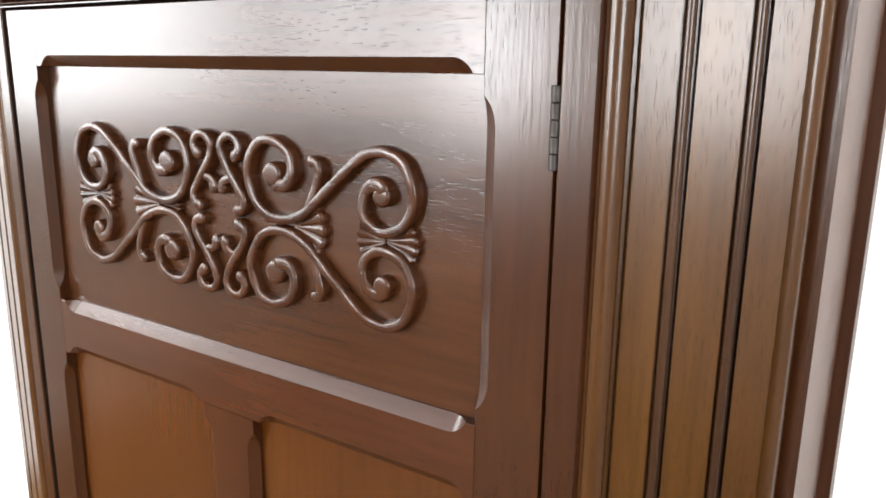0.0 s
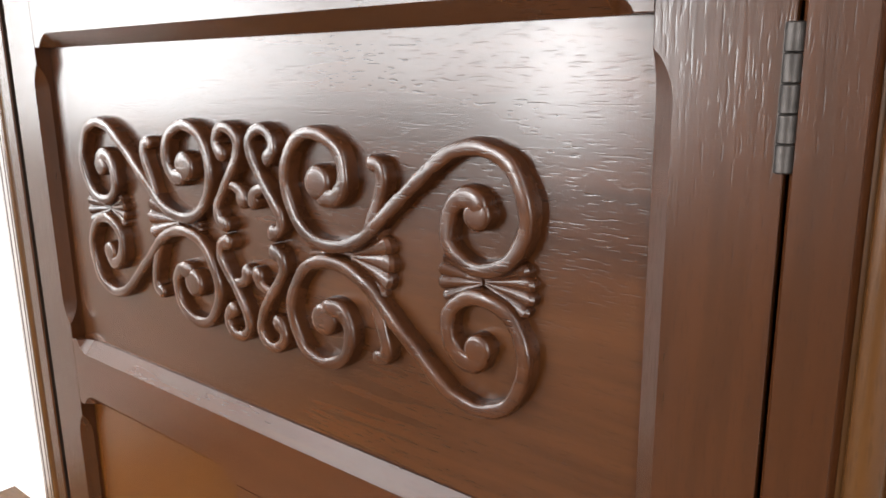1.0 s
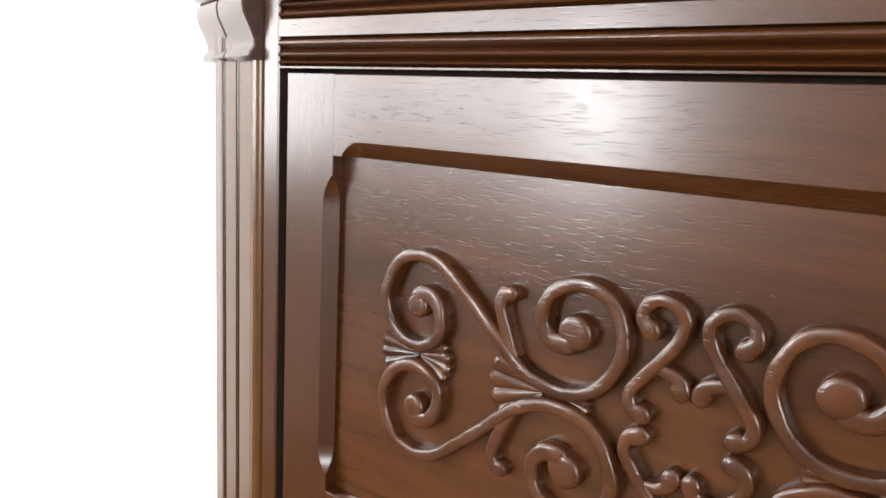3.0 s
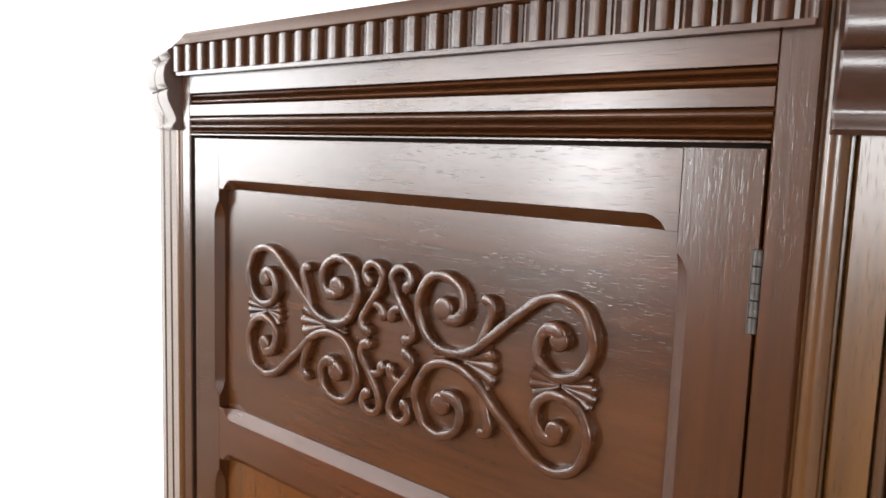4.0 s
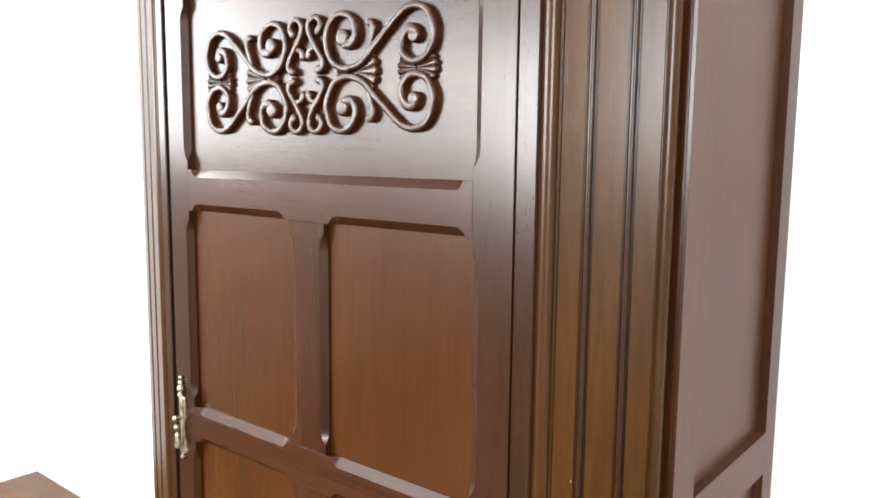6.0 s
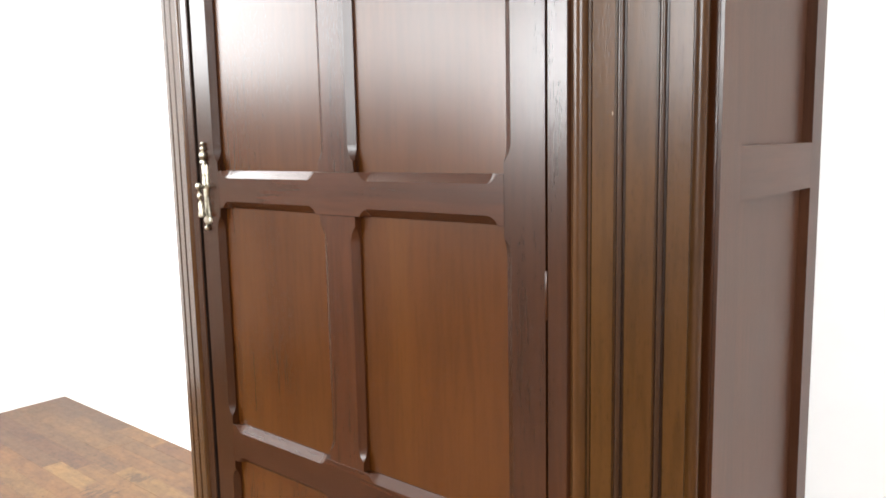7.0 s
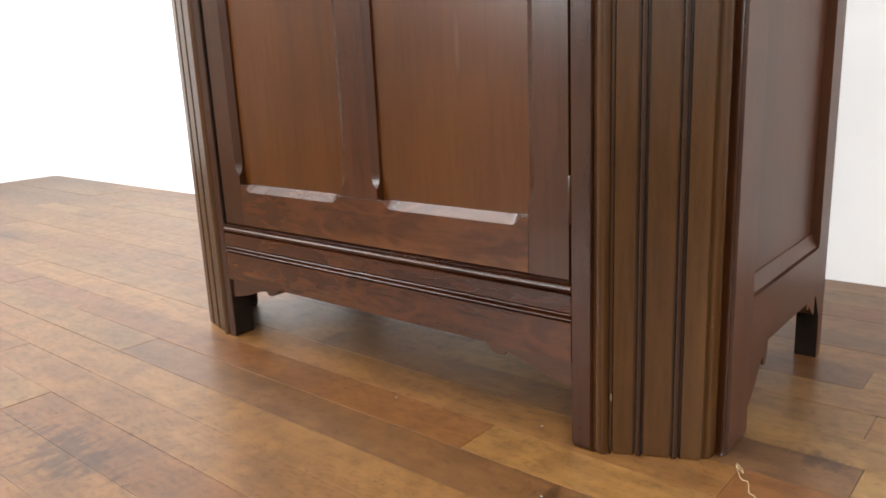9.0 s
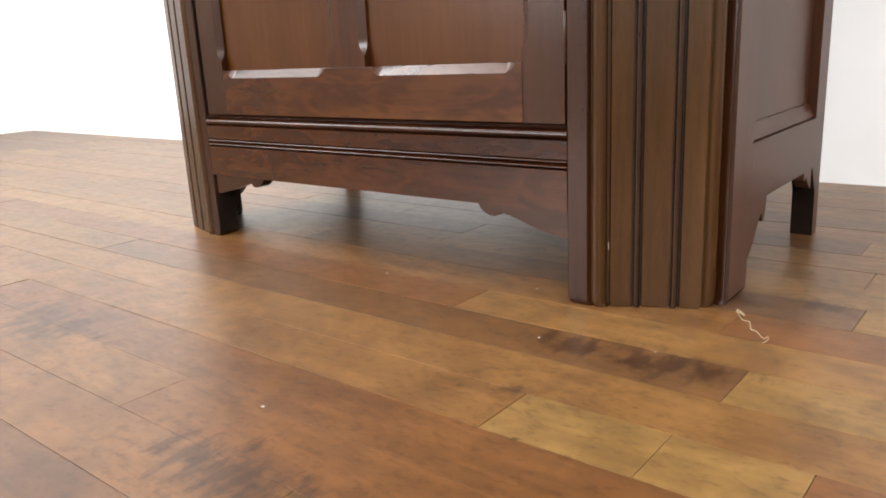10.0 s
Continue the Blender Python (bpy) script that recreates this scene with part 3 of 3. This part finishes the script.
QUIRK = [(-0.0490, -0.0058), (-0.0466, -0.0058), (-0.0460, -0.0012), (-0.0452, 0.0)]
FACES = {1: (QUIRK + reed(-0.0190, 0.0032) + reed(0.0190, 0.0032) + [(-s, h) for s, h in reversed(QUIRK)], 0.0488),
         -1: (QUIRK + reed(-0.0205, 0.0014) + reed(0.0065, 0.0014) + [(0.0255, 0.0)], 0.0262)}
REEDS = {1: (-0.0190, 0.0190), -1: (-0.0205, 0.0065)}
for side, cant in CANTS.items():
    face, end = FACES[side]
    edge = INNER[side]
    plan = [(edge, 0.036), (edge, 0.0012), (edge + 0.0012, 0.0), (0.3288, 0.0), (0.3298, 0.0013), (0.3311, 0.0044), (0.3326, 0.0048)]
    x1, y1 = cant(-0.0494, -0.0010)
    plan += [((0.3326 + x1) / 2 - (x1 - 0.3326) / 2 * math.cos(math.pi * k / 8), 0.0048 + (y1 - 0.0048) * k / 8 - 0.0060 * math.sin(math.pi * k / 8)) for k in range(9)]
    plan += [cant(s, h) for s, h in face]
    if side > 0:
        cx, cy = cant(end, -0.0060)
        plan += [(cx + 0.0085 * math.cos(radians(a)), cy + 0.0090 + 0.0100 * math.sin(radians(a))) for a in range(-100, 41, 20)]
    else:
        plan += [cant(end + 0.0030, -0.0020), cant(end + 0.0040, -0.0060)]
    plan += [(SIDE - 0.0030, 0.0710), (SIDE - 0.0030, 0.0730), (SIDE, 0.0745), (SIDE, 0.1300), (SIDE - 0.022, 0.1300), (SIDE - 0.022, 0.0880), (0.3500, 0.0420)]
    bm = bmesh.new()
    mx, my = sum(x for x, _ in plan) / len(plan), sum(y for _, y in plan) / len(plan)
    loft(bm, [[(side * (x + (mx - x) * f), y + (my - y) * f, z) for x, y in plan] for z, f in ((0.0, 0.055), (0.0016, 0.024), (0.0045, 0.006), (0.0085, 0.0), (TOP, 0.0), (1.8148, 0.0))])
    bm.normal_update()
    for f in bm.faces:
        m = f.calc_center_median()
        x, y = abs(m.x), m.y
        # gap edge near-black: the shade in the gap is put into the colour
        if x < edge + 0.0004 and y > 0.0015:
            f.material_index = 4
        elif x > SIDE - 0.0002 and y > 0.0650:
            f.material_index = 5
        elif abs(f.normal.z) > 0.5 or x < 0.3318 or x > 0.4485 or y > 0.0650:
            f.material_index = 1
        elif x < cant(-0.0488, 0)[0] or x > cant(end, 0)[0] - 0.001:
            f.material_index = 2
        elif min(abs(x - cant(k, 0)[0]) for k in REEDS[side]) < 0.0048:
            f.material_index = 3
    part("corner_post", bm, [POST_Z, OAK_Z, WORN_Z, REED_SHADE_Z, DARK, SIDE_Z], wardrobe, "canted corner post with vertical reeding, running down to the floor")

# small chips knocked out of the polish
for along, z, tall in ((-0.0472, 0.066, 0.0050), (-0.0262, 1.129, 0.0022)):
    bm = bmesh.new()
    bmesh.ops.create_icosphere(bm, subdivisions=1, radius=1.0)
    x, y = CANTS[1](along, 0.0)
    for v in bm.verts:
        v.co = Vector((x + v.co.x * 0.0005, y + v.co.y * 0.0005, z + v.co.z * tall))
    part("chip", bm, BARE, wardrobe, "pale chip in the polish")

# --- cornice blocks above the posts
CANTS[-1] = canted(0.3905, 0.0200, 20)
OUTLINE = [(0.0000, 0.0060), (0.0028, 0.0086), (0.0060, 0.0076), (0.0100, 0.0046), (0.0140, 0.0046), (0.0220, 0.0078), (0.0320, 0.0126), (0.0400, 0.0138),
           (0.0440, 0.0128), (0.0455, 0.0104), (0.0470, 0.0134), (0.0520, 0.0164), (0.0600, 0.0172), (0.0690, 0.0158), (0.0765, 0.0118), (0.0795, 0.0092), (0.0820, 0.0112), (0.0855, 0.0128), (0.0890, 0.0105)]
for side, cant in CANTS.items():
    for s0, s1 in ((-0.0620, -0.0013), (0.0013, 0.0640)):
        bm = bmesh.new()
        rings = []
        for s, inset in ((s0, 0.0012), (s0 + 0.0012, 0.0), (s1 - 0.0012, 0.0), (s1, 0.0012)):
            pts = [cant(s, h - inset) + (TOP + 0.0005 + z,) for z, h in OUTLINE]
            pts += [cant(s, -0.012) + (TOP + 0.0895,), cant(s, -0.012) + (TOP + 0.0005,)]
            rings.append([(x * side, y, z) for x, y, z in pts])
        loft(bm, rings)
        part("cornice_block", bm, BLOCK, wardrobe, "moulded block capping a corner post")

# --- fluted cornice strip, frieze and top board
bm = bmesh.new()
RIBS, X0 = 28, -0.3270
pitch = -2 * X0 / RIBS
wave = []
for k in range(RIBS):
    for f, d in ((0.00, 0.0004), (0.04, 0.0056), (0.09, 0.0070), (0.24, 0.0075), (0.39, 0.0070), (0.44, 0.0056), (0.48, 0.0004), (0.58, -0.0010), (0.68, 0.0002), (0.73, 0.0016), (0.79, 0.0016), (0.84, 0.0002), (0.92, -0.0008)):
        wave.append((X0 + (k + f) * pitch, -0.0055 - d))
wave += [(-X0, -0.0055), (-X0, 0.010), (X0, 0.010)]
prism(bm, wave, lambda p, k: (p[0], p[1], (1.7885, 1.8150)[k]))
prism(bm, [(X0, -0.0090), (-X0, -0.0090), (-X0, 0.010), (X0, 0.010)], lambda p, k: (p[0], p[1], (1.7845, 1.7883)[k]))
part("fluted_cornice", bm, OAK_X, wardrobe, "cornice strip with a row of upright flutes")

bm = bmesh.new()
board = [(0.3310, -0.0110), CANTS[1](0.064, 0.0150), (SIDE + 0.0008, 0.0700), (SIDE + 0.0008, 0.4180), (SIDE - 0.0050, 0.4240)]
board = [(-x, y) for x, y in reversed(board)] + board
loft(bm, [[(x * (f if y < 0.06 else 1 - 0.12 * (1 - f)), y + g * (1 if y < 0.06 else 0.1), z) for x, y in board] for z, f, g in ((1.8155, 0.994, 0.003), (1.8175, 0.998, 0.001), (1.8200, 0.996, 0.0030), (1.8260, 0.983, 0.009), (1.8310, 0.980, 0.011), (1.8320, 0.976, 0.013))])
part("top_board", bm, OAK_X, wardrobe)


def moulded_rail(name, z0, z1, cuts, label):
    """A rail with its face at y = 0 and runs of beads let into it: cuts are (top, heights of the beads downwards)."""
    sec = [(0.024, z1), (0.0, z1)]
    for top, beads in cuts:
        sec += [(0.0, top), (0.0045, top - 0.0006)]
        for h in beads:
            for j in range(1, 8):
                sec.append((0.0036 - 0.0044 * math.sin(math.pi * j / 8) ** 0.8, top - 0.0007 - (h - 0.0014) * j / 8))
            top -= h
            sec.append((0.0045, top + 0.0003))
        sec += [(0.0, top - 0.0004)]
    sec += [(0.0, z0), (0.024, z0)]
    bm = bmesh.new()
    prism(bm, sec, lambda p, k: ((-INNER[-1] + 0.0002, INNER[1] - 0.0002)[k], *p))
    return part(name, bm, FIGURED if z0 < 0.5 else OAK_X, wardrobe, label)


moulded_rail("frieze_rail", 1.7210, 1.7843, [(1.7660, (0.0060, 0.0065)), (1.7420, (0.0085, 0.0065, 0.0045))], "frieze rail with two bands of reeded moulding")
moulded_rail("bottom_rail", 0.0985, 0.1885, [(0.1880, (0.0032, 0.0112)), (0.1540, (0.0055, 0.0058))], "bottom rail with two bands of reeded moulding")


def bracket_outline(reach, drop):
    """Shaped bracket from its inner tip to the post: (distance from the post, drop)."""
    tip = [(0.0, 0.0), (reach, 0.0)]
    curve = spline([(reach, 0.0), (reach * 0.965, -drop * 0.22), (reach * 0.90, -drop * 0.40), (reach * 0.82, -drop * 0.46), (reach * 0.765, -drop * 0.40)], 4)
    sweep = spline([(reach * 0.755, -drop * 0.30), (reach * 0.68, -drop * 0.32), (reach * 0.55, -drop * 0.46), (reach * 0.35, -drop * 0.72), (reach * 0.12, -drop * 0.94), (0.0, -drop)], 4)
    return tip + [tuple(p) for p in curve[1:]] + [tuple(p) for p in sweep]


for side in (1, -1):
    bm = bmesh.new()
    prism(bm, bracket_outline(0.118, 0.030), lambda p, k: (side * (INNER[side] - 0.0002 - p[0]), (0.004, 0.022)[k], 0.0984 + p[1]))
    part("bracket", bm, OAK_X, wardrobe, "shaped bracket under the bottom rail")

# --- sides: rails, panels and back posts
for side in (1, -1):
    bm = bmesh.new()
    foot = [(SIDE, 0.3820), (SIDE, 0.4240), (SIDE - 0.028, 0.4240), (SIDE - 0.028, 0.3870), (SIDE - 0.019, 0.3820)]
    loft(bm, [[(x * side, max(y, low), z) for x, y in foot] for z, low in ((0.0, 0.405), (0.060, 0.403), (0.0949, 0.3818), (1.8150, 0.0))])
    # front and inner faces of the foot near-black below the rail
    for f in bm.faces:
        if f.calc_center_median().z < 0.10 and abs(f.calc_center_median().x) < SIDE - 0.001:
            f.material_index = 1
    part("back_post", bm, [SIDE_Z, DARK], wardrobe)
    for z0, z1, slope_low, slope_high in ((1.7500, 1.8150, 0.018, 0), (1.0400, 1.0960, 0.0, 0.0), (0.0950, 0.1600, 0, 0.018)):
        bm = bmesh.new()
        sec = [(0.0, z0), (0.0, z1)]
        if slope_high:
            sec += [(0.006, z1), (0.006, z1 + 0.0014), (0.0030, z1 + 0.0020), (0.0105, z1 + slope_high)]
        sec += [(0.020, z1 + slope_high), (0.020, z0 - slope_low)]
        if slope_low:
            sec += [(0.0105, z0 - slope_low), (0.0030, z0 - 0.0020), (0.006, z0 - 0.0014), (0.006, z0)]
        prism(bm, sec, lambda p, k: (side * (SIDE - p[0]), (0.1302, 0.3818)[k], p[1]))
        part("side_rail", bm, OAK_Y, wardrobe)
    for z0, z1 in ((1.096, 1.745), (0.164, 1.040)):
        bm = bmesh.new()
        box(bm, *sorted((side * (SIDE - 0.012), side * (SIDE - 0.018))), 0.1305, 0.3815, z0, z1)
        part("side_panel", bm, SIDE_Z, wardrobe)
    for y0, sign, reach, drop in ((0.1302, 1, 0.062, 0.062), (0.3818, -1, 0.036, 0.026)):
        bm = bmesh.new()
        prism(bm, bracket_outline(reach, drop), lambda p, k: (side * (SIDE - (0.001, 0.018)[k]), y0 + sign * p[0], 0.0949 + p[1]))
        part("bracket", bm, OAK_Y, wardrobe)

bm = bmesh.new()
box(bm, -0.410, 0.410, 0.398, 0.404, 0.10, 1.814)
part("back_board", bm, DARK, wardrobe)
bm = bmesh.new()
box(bm, -0.305, 0.305, 0.030, 0.397, 0.112, 0.126)
part("bottom_board", bm, DARK, wardrobe)
# near-black strips behind the door's gaps, in place of the shade there
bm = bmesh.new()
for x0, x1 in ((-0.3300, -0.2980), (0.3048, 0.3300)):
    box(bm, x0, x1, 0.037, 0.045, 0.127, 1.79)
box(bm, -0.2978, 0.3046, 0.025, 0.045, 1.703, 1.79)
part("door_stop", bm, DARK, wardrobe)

# --- hinges on the door's closing edge
for zc, radius, metal, say in ((1.6335, 0.0034, STEEL, "slim worn steel butt hinge"), (0.9490, 0.0018, OAK_Z, "hinge stained over with the wood"), (0.2750, 0.0018, OAK_Z, "hinge stained over with the wood")):
    bm = bmesh.new()
    if metal == STEEL:
        for k in range(5):
            a = zc - 0.0256 + k * 0.01025
            lathe(bm, [(0.0001, a), (radius * 0.86, a), (radius, a + 0.0005), (radius, a + 0.0096), (radius * 0.86, a + 0.0101), (0.0001, a + 0.0101)], (0.3040, 0.0012), 12)
        box(bm, 0.3006, 0.3040, -0.0003, 0.0008, zc - 0.0255, zc + 0.0255)
    else:
        lathe(bm, [(0.0001, zc - 0.0260), (radius * 0.7, zc - 0.0258), (radius, zc - 0.0250), (radius, zc + 0.0250), (radius * 0.7, zc + 0.0258), (0.0001, zc + 0.0260)], (0.3046, 0.0010), 12)
    part("hinge", bm, metal, wardrobe, say)

# --- drop handle on the left stile
HX, HZ = -0.2885, 1.0480


def mirrored(profile):
    """A closed outline from its right half, from top to bottom."""
    return [(x, z) for x, z in profile] + [(-x, z) for x, z in reversed(profile[1:-1])]


def plate(bm, outline, layers):
    """A flat cast piece with eased rims: layers are (depth, shrink)."""
    mz = sum(z for _, z in outline) / len(outline)
    loft(bm, [[(HX + x * f, y, HZ + mz + (z - mz) * (0.9 + 0.1 * f)) for x, z in outline] for y, f in layers])


bm = bmesh.new()
plate(bm, mirrored([(0.0, 0.0350), (0.0030, 0.0345), (0.0074, 0.0325), (0.0078, 0.0290), (0.0076, 0.0040), (0.0090, 0.0015), (0.0086, -0.0020), (0.0058, -0.0045), (0.0048, -0.0160), (0.0050, -0.0300),
                    (0.0064, -0.0420), (0.0098, -0.0485), (0.0106, -0.0520), (0.0076, -0.0550), (0.0040, -0.0556), (0.0, -0.0560)]), ((-0.0003, 1.0), (-0.0016, 1.0), (-0.0028, 0.80), (-0.0032, 0.45)))
handle = part("drop_handle", bm, BRASS, wardrobe, "worn silvery brass backplate with a slim hanging drop")
bm = bmesh.new()
lathe(bm, [(0.0001, HZ + 0.0665), (0.0022, HZ + 0.0655), (0.0030, HZ + 0.0632), (0.0018, HZ + 0.0608), (0.0014, HZ + 0.0596), (0.0036, HZ + 0.0576), (0.0040, HZ + 0.0556), (0.0024, HZ + 0.0534),
           (0.0016, HZ + 0.0522), (0.0050, HZ + 0.0500), (0.0060, HZ + 0.0462), (0.0050, HZ + 0.0424), (0.0030, HZ + 0.0400), (0.0052, HZ + 0.0380), (0.0054, HZ + 0.0350), (0.0001, HZ + 0.0346)], (HX, -0.0030), 14)
part("finial", bm, BRASS, handle)
bm = bmesh.new()
lathe(bm, [(0.0001, HZ - 0.0560), (0.0026, HZ - 0.0566), (0.0016, HZ - 0.0582), (0.0040, HZ - 0.0606), (0.0034, HZ - 0.0640), (0.0001, HZ - 0.0662)], (HX, -0.0028), 12)
part("finial", bm, BRASS, handle)
bm = bmesh.new()
lathe(bm, [(0.0001, HZ + 0.0325), (0.0024, HZ + 0.0320), (0.0030, HZ + 0.0300), (0.0026, HZ + 0.0180), (0.0032, HZ + 0.0060), (0.0036, HZ + 0.0020), (0.0001, HZ + 0.0010)], (HX + 0.0012, -0.0036), 12)
part("rib", bm, BRASS, handle)
bm = bmesh.new()
lathe(bm, [(0.0001, 0.0), (0.0024, 0.0), (0.0024, 0.0110), (0.0001, 0.0118)], (0, 0), 10)
bmesh.ops.transform(bm, matrix=Matrix.Translation((HX - 0.0005, -0.0010, HZ - 0.0005)) @ Matrix.Rotation(radians(90), 4, "X"), verts=bm.verts)
part("pin", bm, BRASS, handle)
bm = bmesh.new()
lathe(bm, [(0.0001, 0.0060), (0.0026, 0.0054), (0.0040, 0.0028), (0.0040, -0.0004), (0.0024, -0.0034), (0.0013, -0.0060), (0.0013, -0.0086), (0.0028, -0.0104), (0.0038, -0.0136), (0.0028, -0.0168),
           (0.0015, -0.0190), (0.0017, -0.0214), (0.0030, -0.0232), (0.0034, -0.0280), (0.0042, -0.0350), (0.0056, -0.0408), (0.0054, -0.0438), (0.0034, -0.0456), (0.0001, -0.0460)], (0, 0), 16)
bmesh.ops.transform(bm, matrix=Matrix.Translation((HX - 0.0010, -0.0135, HZ)) @ Matrix.Rotation(radians(5), 4, "X"), verts=bm.verts)
part("drop", bm, BRASS, handle)

# ---------------------------------------------------------------- small things on the floor
bm = bmesh.new()
path = spline([(0.464, 0.064, 0.0016), (0.471, 0.057, 0.0020), (0.477, 0.047, 0.0024), (0.471, 0.052, 0.0030), (0.466, 0.058, 0.0022), (0.478, 0.037, 0.0016), (0.486, 0.034, 0.0018),
               (0.493, 0.016, 0.0016), (0.499, 0.013, 0.0018), (0.509, -0.001, 0.0016), (0.512, 0.004, 0.0020), (0.514, -0.004, 0.0018), (0.512, -0.013, 0.0016)], 6)
rings = []
for i, q in enumerate(path):
    d = path[min(i + 1, len(path) - 1)] - path[max(i - 1, 0)]
    d /= np.linalg.norm(d)
    a = np.cross(d, (0, 0, 1.0))
    a /= np.linalg.norm(a)
    b = np.cross(d, a)
    rings.append([tuple(q + 0.00026 * (a * math.cos(k * math.tau / 6) + b * math.sin(k * math.tau / 6))) for k in range(6)])
loft(bm, rings)
tagged(part("thread", bm, THREAD), "loose crinkled cream thread lying on the floorboards", "thread")

rng = random.Random(5)
for x, y, r in ((0.225, -0.346, 0.0015), (0.335, -0.105, 0.0013), (0.255, 0.020, 0.0014), (0.06, -0.02, 0.0012), (0.44, -0.08, 0.0010)):
    bm = bmesh.new()
    bmesh.ops.create_icosphere(bm, subdivisions=1, radius=r)
    for v in bm.verts:
        v.co = Vector((v.co.x * rng.uniform(0.9, 1.8), v.co.y * rng.uniform(0.8, 1.2), v.co.z * 0.5))
    low = min(v.co.z for v in bm.verts)
    bmesh.ops.translate(bm, vec=(x, y, 0.0005 - low), verts=bm.verts)
    tagged(part("grit", bm, GRIT), "tiny pale crumb of grit on the floor", "grit", group="grit on the floor")

# ---------------------------------------------------------------- floor of strip boards
bm = bmesh.new()
box(bm, WALL_X - 0.2, ROOM_E + 0.2, ROOM_S - 0.2, WALL_Y + 0.2, -0.05, -0.0025)
floor = tagged(part("floor", bm, GAP), "worn varnished hardwood strip floor with dark stains", "floor", kind="structure")

PITCH, START = 0.0672, -0.008
SEAMS = {0: [0.208, 1.05], 1: [-0.42, 0.520, 1.30], 2: [-0.75, 0.75], 3: [-0.16, 0.388, 0.510, 0.604, 1.1], 4: [-0.35, 0.66], 5: [0.12, 0.75], -1: [-0.31, 0.47]}
# tone of each known board: row, then (far end, tone)
TONES = {-1: [(-0.31, 0.86), (0.47, 0.70), (9, 0.36)], 0: [(0.208, 0.36), (1.05, 0.86), (9, 0.7)], 1: [(-0.42, 0.2), (0.52, 0.06), (9, 0.50)],
         2: [(-0.75, 0.72), (0.75, 0.80), (9, 0.36)], 3: [(-0.16, 0.72), (0.388, 0.77), (0.51, 0.54), (0.604, 0.52), (9, 0.36)],
         4: [(-0.35, 0.2), (0.66, 0.33), (9, 0.7)], 5: [(0.12, 0.70), (0.75, 0.38), (9, 0.8)]}
far = []


def plank(x0, x1, y0, y1):
    g, b = 0.00032 if x1 > -0.2 else 0.00014, 0.00010
    return [(x0 + g, y0 + g), (x1 - g, y0 + g), (x1 - g, y1 - g), (x0 + g, y1 - g)], b


def plank_mesh(data, corners, b, dz, origin=(0, 0)):
    """A board with eased upper edges: appended to data = (verts, faces)."""
    vs, fs = data
    n = len(vs)
    cx, cy = sum(p[0] for p in corners) / 4, sum(p[1] for p in corners) / 4
    for z, inset in ((-0.012, 0.0), (-b + dz, 0.0), (dz, b)):
        for x, y in corners:
            vs.append((x + (inset if x < cx else -inset) - origin[0], y + (inset if y < cy else -inset) - origin[1], z))
    for r in (0, 4):
        for i in range(4):
            j = (i + 1) % 4
            fs.append((n + r + i, n + r + j, n + r + 4 + j, n + r + 4 + i))
    fs.append((n + 8, n + 9, n + 10, n + 11))


rng = random.Random(11)
count = 0
k = math.floor((START - WALL_Y) / PITCH)
while START - k * PITCH > ROOM_S:
    y1 = min(START - k * PITCH, WALL_Y)
    y0 = max(START - (k + 1) * PITCH, ROOM_S)
    cuts = list(SEAMS.get(k, []))
    x = cuts[-1] if cuts else WALL_X + rng.uniform(0.1, 0.6)
    while x < ROOM_E - 0.15:
        x += rng.uniform(0.25, 0.95)
        cuts.append(x)
    x = cuts[0]
    while x > WALL_X + 0.2:
        x -= rng.uniform(0.25, 0.95)
        cuts.append(x)
    cuts = [WALL_X] + sorted(c for c in cuts if WALL_X + 0.1 < c < ROOM_E - 0.1) + [ROOM_E]
    for a, b in zip(cuts, cuts[1:]):
        corners, ease_w = plank(a, b, y0, y1)
        if -0.85 < y0 and a < 1.1 and count < 290:
            data = ([], [])
            o = ((a + b) / 2, (y0 + y1) / 2)
            plank_mesh(data, corners, ease_w, rng.uniform(-0.0003, 0.0003))
            me = bpy.data.meshes.new("floorboard")
            me.from_pydata(*data[:1], [], data[1])
            me.materials.append(FLOOR)
            ob = new("floorboard", me)
            ob.parent = floor
            tone = rng.random()
            for reach, known in TONES.get(k, []):
                if (a + b) / 2 < reach:
                    tone = known
                    break
            ob.color = (tone, tone, tone, 1)
            count += 1
        else:
            far.append((corners, ease_w))
    k += 1
data = ([], [])
for corners, ease_w in far:
    plank_mesh(data, corners, ease_w, rng.uniform(-0.0003, 0.0003))
me = bpy.data.meshes.new("floorboards_beyond")
me.from_pydata(data[0], [], data[1])
me.materials.append(FLOOR_FAR)
ob = tagged(new("floorboards_beyond", me), kind="stuff")
ob.parent = floor
